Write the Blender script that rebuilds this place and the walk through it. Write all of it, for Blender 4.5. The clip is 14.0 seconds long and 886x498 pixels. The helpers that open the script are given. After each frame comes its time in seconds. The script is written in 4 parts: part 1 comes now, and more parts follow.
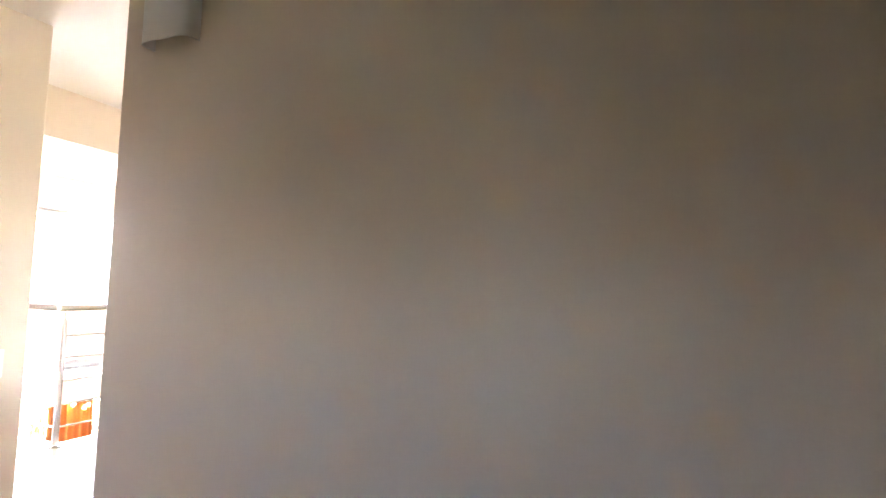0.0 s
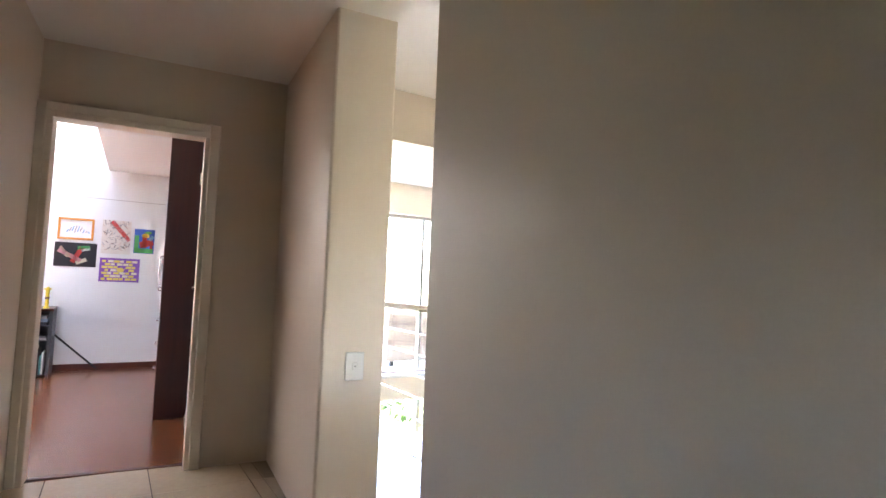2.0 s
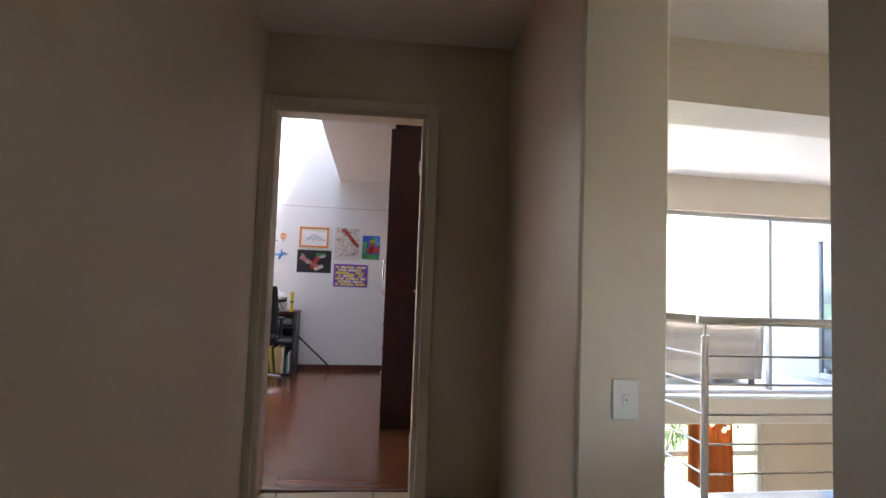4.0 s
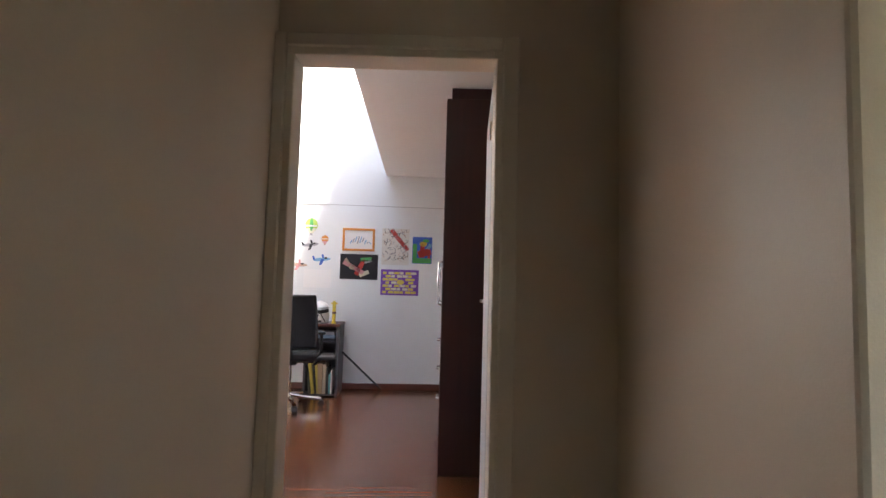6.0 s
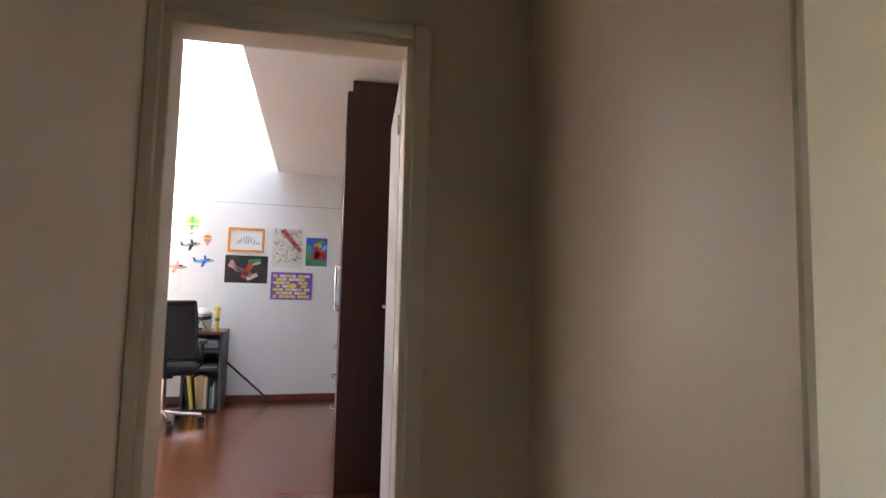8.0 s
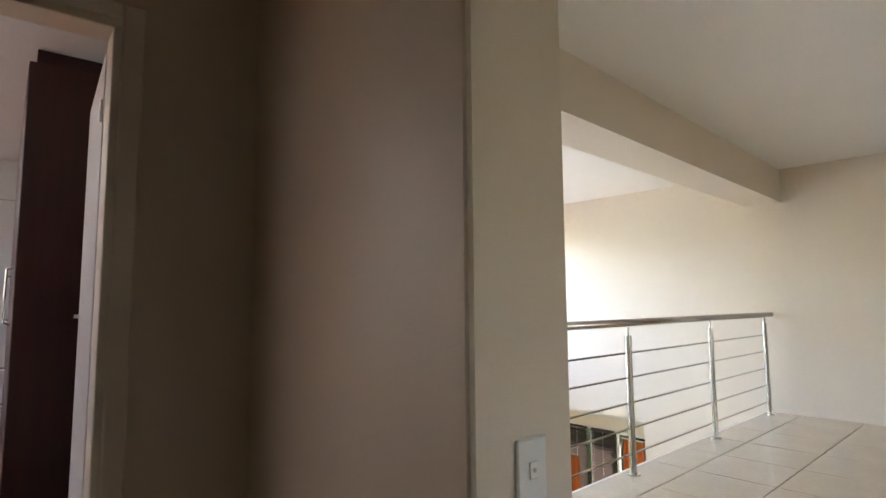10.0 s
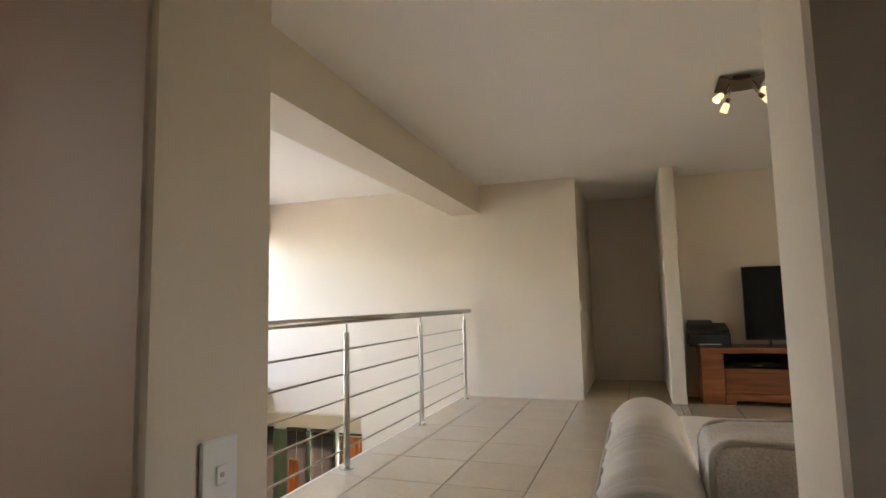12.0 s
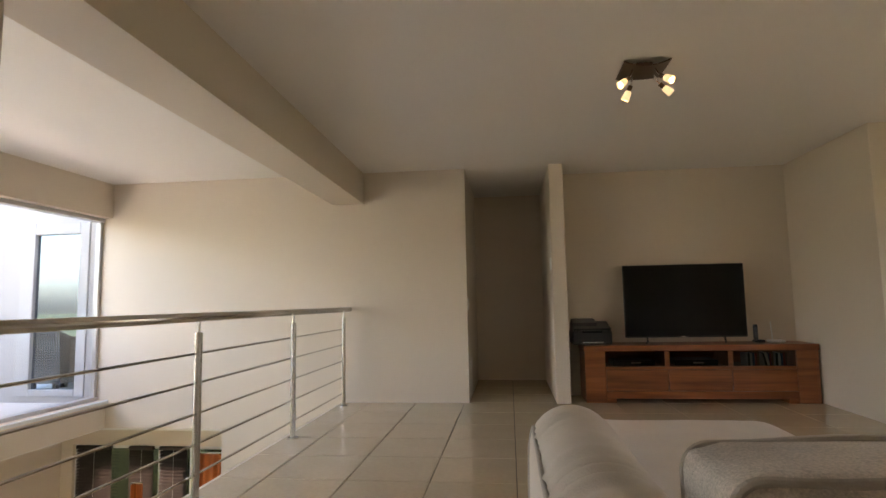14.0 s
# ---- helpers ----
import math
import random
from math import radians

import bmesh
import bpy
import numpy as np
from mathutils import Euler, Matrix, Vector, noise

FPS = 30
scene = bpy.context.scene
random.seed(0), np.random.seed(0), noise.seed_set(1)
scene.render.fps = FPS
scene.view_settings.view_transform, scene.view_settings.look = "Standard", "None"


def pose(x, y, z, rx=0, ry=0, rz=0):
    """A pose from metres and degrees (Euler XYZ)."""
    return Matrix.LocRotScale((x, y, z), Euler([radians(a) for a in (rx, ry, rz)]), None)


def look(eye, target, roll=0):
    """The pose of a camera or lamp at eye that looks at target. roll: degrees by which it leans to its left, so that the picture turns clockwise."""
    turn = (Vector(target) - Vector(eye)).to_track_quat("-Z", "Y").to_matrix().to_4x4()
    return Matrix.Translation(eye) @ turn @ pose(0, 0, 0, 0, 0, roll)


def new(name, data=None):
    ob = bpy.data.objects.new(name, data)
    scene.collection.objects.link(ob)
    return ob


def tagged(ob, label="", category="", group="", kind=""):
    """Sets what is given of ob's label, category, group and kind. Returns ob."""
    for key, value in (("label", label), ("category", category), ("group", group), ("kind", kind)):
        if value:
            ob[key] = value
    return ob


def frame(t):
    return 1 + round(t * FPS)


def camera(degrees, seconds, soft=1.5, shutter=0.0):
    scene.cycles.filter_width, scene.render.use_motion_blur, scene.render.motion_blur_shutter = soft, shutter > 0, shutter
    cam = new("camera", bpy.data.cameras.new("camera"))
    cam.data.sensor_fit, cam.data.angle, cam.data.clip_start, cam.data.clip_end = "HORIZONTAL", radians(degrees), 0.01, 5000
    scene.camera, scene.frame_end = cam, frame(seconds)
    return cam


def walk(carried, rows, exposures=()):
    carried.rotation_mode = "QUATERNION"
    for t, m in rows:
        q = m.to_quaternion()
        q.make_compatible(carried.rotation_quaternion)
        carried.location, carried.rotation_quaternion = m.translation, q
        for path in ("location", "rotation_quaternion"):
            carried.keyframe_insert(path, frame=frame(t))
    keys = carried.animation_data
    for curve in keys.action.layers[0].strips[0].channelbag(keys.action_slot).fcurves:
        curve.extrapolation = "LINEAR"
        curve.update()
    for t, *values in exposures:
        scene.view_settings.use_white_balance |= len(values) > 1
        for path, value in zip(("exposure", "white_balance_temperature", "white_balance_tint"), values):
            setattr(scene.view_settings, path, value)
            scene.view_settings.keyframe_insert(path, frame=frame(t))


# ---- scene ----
cam = camera(77.7, 14.0)
EXPOSURES = [(0.0, 6.92, 6700, 21), (1.5, 6.30, 6450, 16), (3.0, 5.52, 6400, 13), (4.2, 4.82, 6400, 12), (6.5, 5.20, 6650, 8),
             (7.2, 5.5, 6650, 7), (9.5, 4.78, 6650, 10), (11.5, 4.38, 7300, 15), (13.0, 4.20, 7600, 15), (14.0, 3.92, 7850, 17)]
PATH = [
    (0, (0.985, -0.268, 1.150), (0.228, 1.575, 1.3135), 1.4),
    (0.5, (0.95, -0.098, 1.166), (-0.018, 1.645, 1.318), 1.3),
    (1, (0.849, 0.093, 1.180), (-0.461, 1.6, 1.309), 1.7),
    (1.5, (0.65, 0.275, 1.174), (-0.914, 1.513, 1.31), 2.3),
    (2, (0.506, 0.35, 1.166), (-1.209, 1.37, 1.299), 2.2),
    (2.5, (0.343, 0.43, 1.168), (-1.502, 1.194, 1.291), 2.0),
    (3, (0.184, 0.456, 1.133), (-1.742, 0.977, 1.259), 2.2),
    (3.5, (-0.032, 0.447, 1.134), (-1.992, 0.824, 1.258), 2.2),
    (4, (-0.221, 0.445, 1.127), (-2.191, 0.761, 1.258), 2.1),
    (4.2, (-0.31, 0.445, 1.123), (-2.284, 0.737, 1.256), 2.0),
    (6.5, (-1.21, 0.456, 1.128), (-3.2, 0.586, 1.28), 1.6),
    (7, (-1.263, 0.475, 1.121), (-3.25, 0.646, 1.278), 1.6),
    (7.2, (-1.304, 0.461, 1.147), (-3.285, 0.687, 1.303), 1.6),
    (9.5, (-1.205, 0.406, 1.122), (-2.823, 1.565, 1.322), -0.1),
    (10, (-1.183, 0.396, 1.124), (-2.64, 1.752, 1.319), -0.4),
    (10.5, (-1.153, 0.402, 1.122), (-2.411, 1.945, 1.32), -0.7),
    (11, (-1.154, 0.434, 1.104), (-2.193, 2.131, 1.307), -1.1),
    (11.5, (-1.172, 0.452, 1.091), (-2.002, 2.26, 1.292), -1.3),
    (12, (-1.176, 0.481, 1.085), (-1.835, 2.359, 1.28), -1.2),
    (12.5, (-1.232, 0.618, 1.065), (-1.735, 2.543, 1.261), -1.3),
    (13, (-1.257, 0.712, 1.071), (-1.666, 2.66, 1.262), -1.2),
    (13.5, (-1.318, 0.824, 1.055), (-1.634, 2.79, 1.249), -1.1),
    (14, (-1.342, 0.925, 1.042), (-1.577, 2.902, 1.235), -1.0),
]
walk(cam, [(t, look(eye, target, roll)) for t, eye, target, roll in PATH], EXPOSURES)

# ---- world, sun and lights ----
world = bpy.data.worlds.new("sky")
scene.world = world
world.use_nodes = True
wn = world.node_tree
sky = wn.nodes.new("ShaderNodeTexSky")
sky.sky_type = "NISHITA"
sky.sun_disc = False
sky.sun_elevation = radians(62)
sky.sun_rotation = radians(37)
sky.dust_density = 3.0
wn.nodes["Background"].inputs[1].default_value = 0.15
wn.links.new(sky.outputs[0], wn.nodes["Background"].inputs[0])

sun_data = bpy.data.lights.new("sun", "SUN")
sun_data.energy, sun_data.angle, sun_data.color = 1.5, radians(12), (1.0, 0.95, 0.88)
sun = new("sun", sun_data)
sun.matrix_world = look((6, 8, 17), (0, 0, 0))


# ---- materials ----
def mat(name, color, rough=0.5, metal=0.0, bump=0.0, scale=60.0, vary=0.06, large=2.0, coat=0.0, spec=0.5):
    m = bpy.data.materials.new(name)
    m.use_nodes = True
    nt = m.node_tree
    b = nt.nodes["Principled BSDF"]
    b.inputs["Roughness"].default_value = rough
    b.inputs["Metallic"].default_value = metal
    b.inputs["Specular IOR Level"].default_value = spec
    b.inputs["Coat Weight"].default_value = coat
    tc = nt.nodes.new("ShaderNodeTexCoord")
    n1 = nt.nodes.new("ShaderNodeTexNoise")
    n1.inputs["Scale"].default_value = large
    n1.inputs["Detail"].default_value = 4
    n2 = nt.nodes.new("ShaderNodeTexNoise")
    n2.inputs["Scale"].default_value = scale
    n2.inputs["Detail"].default_value = 3
    nt.links.new(tc.outputs["Object"], n1.inputs["Vector"])
    nt.links.new(tc.outputs["Object"], n2.inputs["Vector"])
    add = nt.nodes.new("ShaderNodeMath")
    add.operation = "ADD"
    nt.links.new(n1.outputs[0], add.inputs[0])
    nt.links.new(n2.outputs[0], add.inputs[1])
    mr = nt.nodes.new("ShaderNodeMapRange")
    mr.inputs[1].default_value, mr.inputs[2].default_value = 0.6, 1.4
    mr.inputs[3].default_value, mr.inputs[4].default_value = 1 - vary, 1 + vary
    nt.links.new(add.outputs[0], mr.inputs[0])
    mul = nt.nodes.new("ShaderNodeVectorMath")
    mul.operation = "SCALE"
    mul.inputs[0].default_value = color
    nt.links.new(mr.outputs[0], mul.inputs["Scale"])
    nt.links.new(mul.outputs[0], b.inputs["Base Color"])
    if bump:
        bp = nt.nodes.new("ShaderNodeBump")
        bp.inputs["Strength"].default_value = bump
        bp.inputs["Distance"].default_value = 0.004
        nt.links.new(n2.outputs[0], bp.inputs["Height"])
        nt.links.new(bp.outputs[0], b.inputs["Normal"])
    return m


def wood(name, dark, light, rough=0.35, axis=0, scale=9.0, coat=0.2, per_piece=0.25):
    """Grain stretched along one axis, with a tone of its own for each piece."""
    m = bpy.data.materials.new(name)
    m.use_nodes = True
    nt = m.node_tree
    b = nt.nodes["Principled BSDF"]
    b.inputs["Coat Weight"].default_value = coat
    b.inputs["Coat Roughness"].default_value = 0.25
    tc = nt.nodes.new("ShaderNodeTexCoord")
    mp = nt.nodes.new("ShaderNodeMapping")
    s = [scale * 3.0, scale * 3.0, scale * 3.0]
    s[axis] = scale * 0.16
    mp.inputs["Scale"].default_value = s
    info = nt.nodes.new("ShaderNodeObjectInfo")
    off = nt.nodes.new("ShaderNodeVectorMath")
    off.operation = "SCALE"
    off.inputs[0].default_value = (7.1, 3.7, 9.3)
    nt.links.new(info.outputs["Random"], off.inputs["Scale"])
    ad = nt.nodes.new("ShaderNodeVectorMath")
    ad.operation = "ADD"
    nt.links.new(tc.outputs["Object"], ad.inputs[0])
    nt.links.new(off.outputs[0], ad.inputs[1])
    nt.links.new(ad.outputs[0], mp.inputs["Vector"])
    n = nt.nodes.new("ShaderNodeTexNoise")
    n.inputs["Scale"].default_value = 1.0
    n.inputs["Detail"].default_value = 6
    n.inputs["Distortion"].default_value = 0.6
    nt.links.new(mp.outputs[0], n.inputs["Vector"])
    mr = nt.nodes.new("ShaderNodeMapRange")
    mr.inputs[1].default_value, mr.inputs[2].default_value = 0.3, 0.7
    nt.links.new(n.outputs[0], mr.inputs[0])
    mix = nt.nodes.new("ShaderNodeMix")
    mix.data_type = "RGBA"
    mix.inputs[6].default_value = (*dark, 1)
    mix.inputs[7].default_value = (*light, 1)
    nt.links.new(mr.outputs[0], mix.inputs[0])
    tone = nt.nodes.new("ShaderNodeMapRange")
    tone.inputs[3].default_value, tone.inputs[4].default_value = 1 - per_piece, 1 + per_piece
    nt.links.new(info.outputs["Random"], tone.inputs[0])
    sc = nt.nodes.new("ShaderNodeVectorMath")
    sc.operation = "SCALE"
    nt.links.new(mix.outputs[2], sc.inputs[0])
    nt.links.new(tone.outputs[0], sc.inputs["Scale"])
    nt.links.new(sc.outputs[0], b.inputs["Base Color"])
    rr = nt.nodes.new("ShaderNodeMapRange")
    rr.inputs[3].default_value, rr.inputs[4].default_value = rough - 0.05, rough + 0.08
    nt.links.new(n.outputs[0], rr.inputs[0])
    nt.links.new(rr.outputs[0], b.inputs["Roughness"])
    bp = nt.nodes.new("ShaderNodeBump")
    bp.inputs["Strength"].default_value = 0.12
    bp.inputs["Distance"].default_value = 0.002
    nt.links.new(n.outputs[0], bp.inputs["Height"])
    nt.links.new(bp.outputs[0], b.inputs["Normal"])
    return m


def weave(name, a, b_col, scale, rough=0.9, bump=0.5, cross=False):
    """Crossed threads for cloth and wicker."""
    m = mat(name, a, rough, 0, 0, 40, 0.08)
    nt = m.node_tree
    b = nt.nodes["Principled BSDF"]
    tc = nt.nodes.new("ShaderNodeTexCoord")
    waves = []
    for d in ("X", "Y", "Z"):
        w = nt.nodes.new("ShaderNodeTexWave")
        w.bands_direction = d
        w.inputs["Scale"].default_value = scale
        w.inputs["Distortion"].default_value = 1.2
        w.inputs["Detail"].default_value = 2
        nt.links.new(tc.outputs["Object"], w.inputs["Vector"])
        waves.append(w)
    mx = nt.nodes.new("ShaderNodeMath")
    mx.operation = "MULTIPLY"
    nt.links.new(waves[0].outputs[1], mx.inputs[0])
    if cross:
        both = nt.nodes.new("ShaderNodeMath")
        both.operation = "MAXIMUM"
        nt.links.new(waves[1].outputs[1], both.inputs[0])
        nt.links.new(waves[2].outputs[1], both.inputs[1])
        nt.links.new(both.outputs[0], mx.inputs[1])
    else:
        n3 = nt.nodes.new("ShaderNodeTexNoise")
        n3.inputs["Scale"].default_value = scale * 4
        nt.links.new(tc.outputs["Object"], n3.inputs["Vector"])
        nt.links.new(n3.outputs[0], mx.inputs[1])
    m2 = nt.nodes.new("ShaderNodeMath")
    m2.operation = "MULTIPLY"
    m2.inputs[1].default_value = 1.6
    nt.links.new(mx.outputs[0], m2.inputs[0])
    mix = nt.nodes.new("ShaderNodeMix")
    mix.data_type = "RGBA"
    mix.inputs[6].default_value = (*b_col, 1)
    mix.inputs[7].default_value = (*a, 1)
    nt.links.new(m2.outputs[0], mix.inputs[0])
    nt.links.new(mix.outputs[2], b.inputs["Base Color"])
    bp = nt.nodes.new("ShaderNodeBump")
    bp.inputs["Strength"].default_value = bump
    bp.inputs["Distance"].default_value = 0.003
    nt.links.new(m2.outputs[0], bp.inputs["Height"])
    nt.links.new(bp.outputs[0], b.inputs["Normal"])
    b.inputs["Sheen Weight"].default_value = 0.2
    return m


def glass(name, tint=(1, 1, 1), see=0.92, gloss=0.05):
    """Thin window glass: clear for light, with a little mirror gloss."""
    m = bpy.data.materials.new(name)
    m.use_nodes = True
    nt = m.node_tree
    nt.nodes.clear()
    out = nt.nodes.new("ShaderNodeOutputMaterial")
    tr = nt.nodes.new("ShaderNodeBsdfTransparent")
    tr.inputs[0].default_value = (*[c * see for c in tint], 1)
    gl = nt.nodes.new("ShaderNodeBsdfGlossy")
    gl.inputs[0].default_value = (*[0.9 * c for c in tint], 1)
    gl.inputs["Roughness"].default_value = 0.02
    mx = nt.nodes.new("ShaderNodeMixShader")
    mx.inputs[0].default_value = gloss
    nt.links.new(tr.outputs[0], mx.inputs[1])
    nt.links.new(gl.outputs[0], mx.inputs[2])
    nt.links.new(mx.outputs[0], out.inputs[0])
    return m


def glow(name, color, strength):
    m = bpy.data.materials.new(name)
    m.use_nodes = True
    b = m.node_tree.nodes["Principled BSDF"]
    b.inputs["Base Color"].default_value = (*color, 1)
    b.inputs["Emission Color"].default_value = (*color, 1)
    b.inputs["Emission Strength"].default_value = strength
    return m


PAINT = mat("cream_wall_paint", (0.73, 0.63, 0.515), 0.42, 0, 0.12, 180, 0.025, 1.2)
PAINT_WHITE = mat("white_wall_paint", (0.77, 0.79, 0.78), 0.5, 0, 0.1, 180, 0.02, 1.2)
CEIL = mat("ceiling_paint", (0.86, 0.82, 0.77), 0.7, 0, 0.06, 150, 0.02, 1.0)
FRAME = mat("cream_gloss_frame_paint", (0.78, 0.70, 0.59), 0.3, 0, 0.04, 90, 0.03)
TILE = mat("cream_porcelain_tile", (0.60, 0.49, 0.345), 0.15, 0, 0.02, 30, 0.07, 3.0, 0.2)
GROUT = mat("brown_grout", (0.11, 0.085, 0.06), 0.9, 0, 0.3, 200, 0.15)
LAMINATE = wood("red_brown_laminate", (0.135, 0.040, 0.013), (0.205, 0.066, 0.021), 0.20, 1, 11.0, 0.35, 0.12)
MAHOGANY = wood("dark_mahogany_board", (0.024, 0.0055, 0.005), (0.046, 0.011, 0.008), 0.35, 2, 6.0, 0.1, 0.08)
SKIRT = wood("mahogany_skirting", (0.06, 0.016, 0.010), (0.11, 0.032, 0.018), 0.35, 1, 8.0, 0.1, 0.08)
CABWOOD = wood("orange_brown_hardwood", (0.16, 0.046, 0.014), (0.38, 0.125, 0.040), 0.4, 0, 6.0, 0.08, 0.12)
STEEL = mat("brushed_stainless_steel", (0.60, 0.58, 0.55), 0.27, 1.0, 0.02, 120, 0.06)
CHROME = mat("polished_chrome", (0.8, 0.8, 0.8), 0.1, 1.0)
ALU = mat("white_powder_coated_aluminium", (0.72, 0.70, 0.67), 0.35, 0, 0.02, 100, 0.03)
ALU_GREY = mat("grey_aluminium_track", (0.48, 0.47, 0.46), 0.35, 0.6, 0.02, 100, 0.05)
PLASTIC_W = mat("white_switch_plastic", (0.80, 0.79, 0.77), 0.3, 0, 0, 60, 0.01)
PLASTIC_K = mat("black_plastic", (0.018, 0.018, 0.020), 0.35, 0, 0.05, 150, 0.1)
PLASTIC_G = mat("dark_grey_melamine", (0.055, 0.058, 0.066), 0.45, 0, 0.05, 120, 0.1)
SCREEN = mat("black_screen_glass", (0.004, 0.0045, 0.005), 0.12, 0, 0, 10, 0.02, 2.0, 0.0, 0.16)
LINEN = mat("cream_linen_weave", (0.69, 0.61, 0.535), 0.92, 0, 1.0, 210, 0.34, 6.0)
COTTON = mat("cream_cotton_slipcover", (0.72, 0.64, 0.56), 0.9, 0, 0.35, 260, 0.05, 5.0)
PIPING = mat("dark_cream_piping", (0.52, 0.46, 0.40), 0.85, 0, 0.3, 300, 0.08)
WICKER = weave("grey_brown_wicker", (0.30, 0.25, 0.19), (0.06, 0.05, 0.04), 14, 0.7, 1.0, True)
MESHCLOTH = weave("black_mesh_cloth", (0.03, 0.03, 0.034), (0.008, 0.008, 0.01), 150)
CURTAIN = mat("orange_curtain_cloth", (0.50, 0.13, 0.025), 0.85, 0, 0.2, 200, 0.15, 4.0)
BLIND = mat("dark_wood_blind", (0.030, 0.018, 0.014), 0.5, 0, 0.1, 80, 0.2)
GRASS = mat("lawn_grass", (0.085, 0.10, 0.042), 0.9, 0, 0.6, 30, 0.35, 0.7)
LEAF = mat("garden_foliage", (0.06, 0.11, 0.025), 0.6, 0, 0.1, 8, 0.4, 2.0)
BARK = mat("tree_bark", (0.13, 0.09, 0.06), 0.9, 0, 0.6, 30, 0.25)
BALCONY = mat("pale_balcony_tile", (0.60, 0.59, 0.57), 0.35, 0, 0.05, 40, 0.05)
# Darker copy of the white frame coating, with shade put into the colour.
ALU_SHADE = mat("white_frame_greyed_as_shade", (0.38, 0.38, 0.38), 0.4, 0, 0.02, 100, 0.03)
BULB = glow("lamp_bulb", (1.0, 0.66, 0.32), 5.5)
DOORPAINT = mat("white_door_paint", (0.62, 0.61, 0.60), 0.32, 0, 0.04, 90, 0.03)
RATTAN = weave("pale_rattan", (0.80, 0.73, 0.62), (0.14, 0.11, 0.08), 9, 0.7, 1.0, True)
GLASS = glass("window_glass")
# White outside plaster; the grey puts the balcony shade into its colour.
PLASTER_OUT = mat("white_plaster_darkened_as_shade", (0.36, 0.355, 0.35), 0.7, 0, 0.2, 120, 0.05, 1.0)
GLASS_DARK = glass("reflective_window_glass", (0.62, 0.80, 1.0), 0.06, 0.36)
GLASS_SMOKE = glass("smoked_cabinet_glass", (0.8, 0.8, 0.8), 0.85, 0.015)
# Clear pane darkened so the too bright garden behind it looks shaded.
GLASS_DIM = glass("view_dimming_glass", (0.85, 0.9, 0.8), 0.16, 0.05)
BRONZE = mat("dark_bronze_plate", (0.16, 0.11, 0.075), 0.28, 0.9, 0.05, 60, 0.1)
LAMPGLASS = glow("frosted_lamp_glass", (1.0, 0.76, 0.44), 0.065)
PAPER = mat("white_paper", (0.82, 0.82, 0.80), 0.7, 0, 0.02, 50, 0.01)


def flat(name, color, rough=0.7):
    return mat(name, color, rough, 0, 0.03, 80, 0.08, 12.0)


# ---- mesh helpers ----
def link(name, bm, material, parent=None, label="", smooth=False):
    me = bpy.data.meshes.new(name)
    bm.to_mesh(me)
    bm.free()
    me.materials.append(material)
    if smooth:
        for p in me.polygons:
            p.use_smooth = True
    ob = new(name, me)
    if parent:
        ob.parent = parent
    if label:
        tagged(ob, label)
    return ob


def part(name, bm, material, parent, label="", smooth=False):
    return link(name, bm, material, parent, label, smooth)


def box(x0, y0, z0, x1, y1, z1, bevel=0.0, bm=None, seg=1):
    bm = bm or bmesh.new()
    r = bmesh.ops.create_cube(bm, size=1.0, matrix=Matrix.Translation(((x0 + x1) / 2, (y0 + y1) / 2, (z0 + z1) / 2)) @ Matrix.Diagonal((x1 - x0, y1 - y0, z1 - z0, 1)))
    if bevel:
        vs = set(r["verts"])
        es = [e for e in bm.edges if e.verts[0] in vs and e.verts[1] in vs]
        bmesh.ops.bevel(bm, geom=es, offset=bevel, segments=seg, affect="EDGES", profile=0.5)
    return bm


def rod(a, b, r, n=12, bm=None, r2=None):
    """A round bar between two points."""
    bm = bm or bmesh.new()
    a, b = Vector(a), Vector(b)
    m = Matrix.Translation((a + b) / 2) @ (b - a).to_track_quat("Z", "Y").to_matrix().to_4x4()
    bmesh.ops.create_cone(bm, cap_ends=True, segments=n, radius1=r, radius2=r if r2 is None else r2, depth=(b - a).length, matrix=m)
    return bm


def tube(points, r, n=8, bm=None):
    """A bent round bar along points."""
    bm = bm or bmesh.new()
    points = [Vector(p) for p in points]
    rings = []
    for i, p in enumerate(points):
        d = (points[min(i + 1, len(points) - 1)] - points[max(i - 1, 0)]).normalized()
        q = d.to_track_quat("Z", "Y").to_matrix()
        rings.append([bm.verts.new(p + q @ Vector((r * math.cos(k * math.tau / n), r * math.sin(k * math.tau / n), 0))) for k in range(n)])
    for u, v in zip(rings, rings[1:]):
        for k in range(n):
            bm.faces.new((u[k], u[(k + 1) % n], v[(k + 1) % n], v[k]))
    bm.faces.new(rings[0][::-1])
    bm.faces.new(rings[-1])
    return bm


def prism(outline, axis, lo, hi, bm=None):
    """An outline (pairs) pushed along an axis: 0, 1 or 2."""
    bm = bm or bmesh.new()
    def at(p, w):
        c = [p[0], p[1]]
        c.insert(axis, w)
        return bm.verts.new(c)
    a = [at(p, lo) for p in outline]
    b = [at(p, hi) for p in outline]
    n = len(a)
    bm.faces.new(a[::-1])
    bm.faces.new(b)
    for i in range(n):
        bm.faces.new((a[i], a[(i + 1) % n], b[(i + 1) % n], b[i]))
    bmesh.ops.recalc_face_normals(bm, faces=bm.faces)
    return bm


def empty(name, x, y, z, label, category, group="", rz=0):
    e = new(name)
    e.matrix_world = pose(x, y, z, 0, 0, rz)
    return tagged(e, label, category, group)


def struct(name, bm, material, label="", category=""):
    return tagged(link(name, bm, material), label, category, kind="structure")


def settle(before, dx, dy):
    """Moves the things built since then to their place on the plan."""
    for ob in bpy.data.objects:
        if ob.name not in before and ob.parent is None:
            ob.location += Vector((dx, dy, 0))


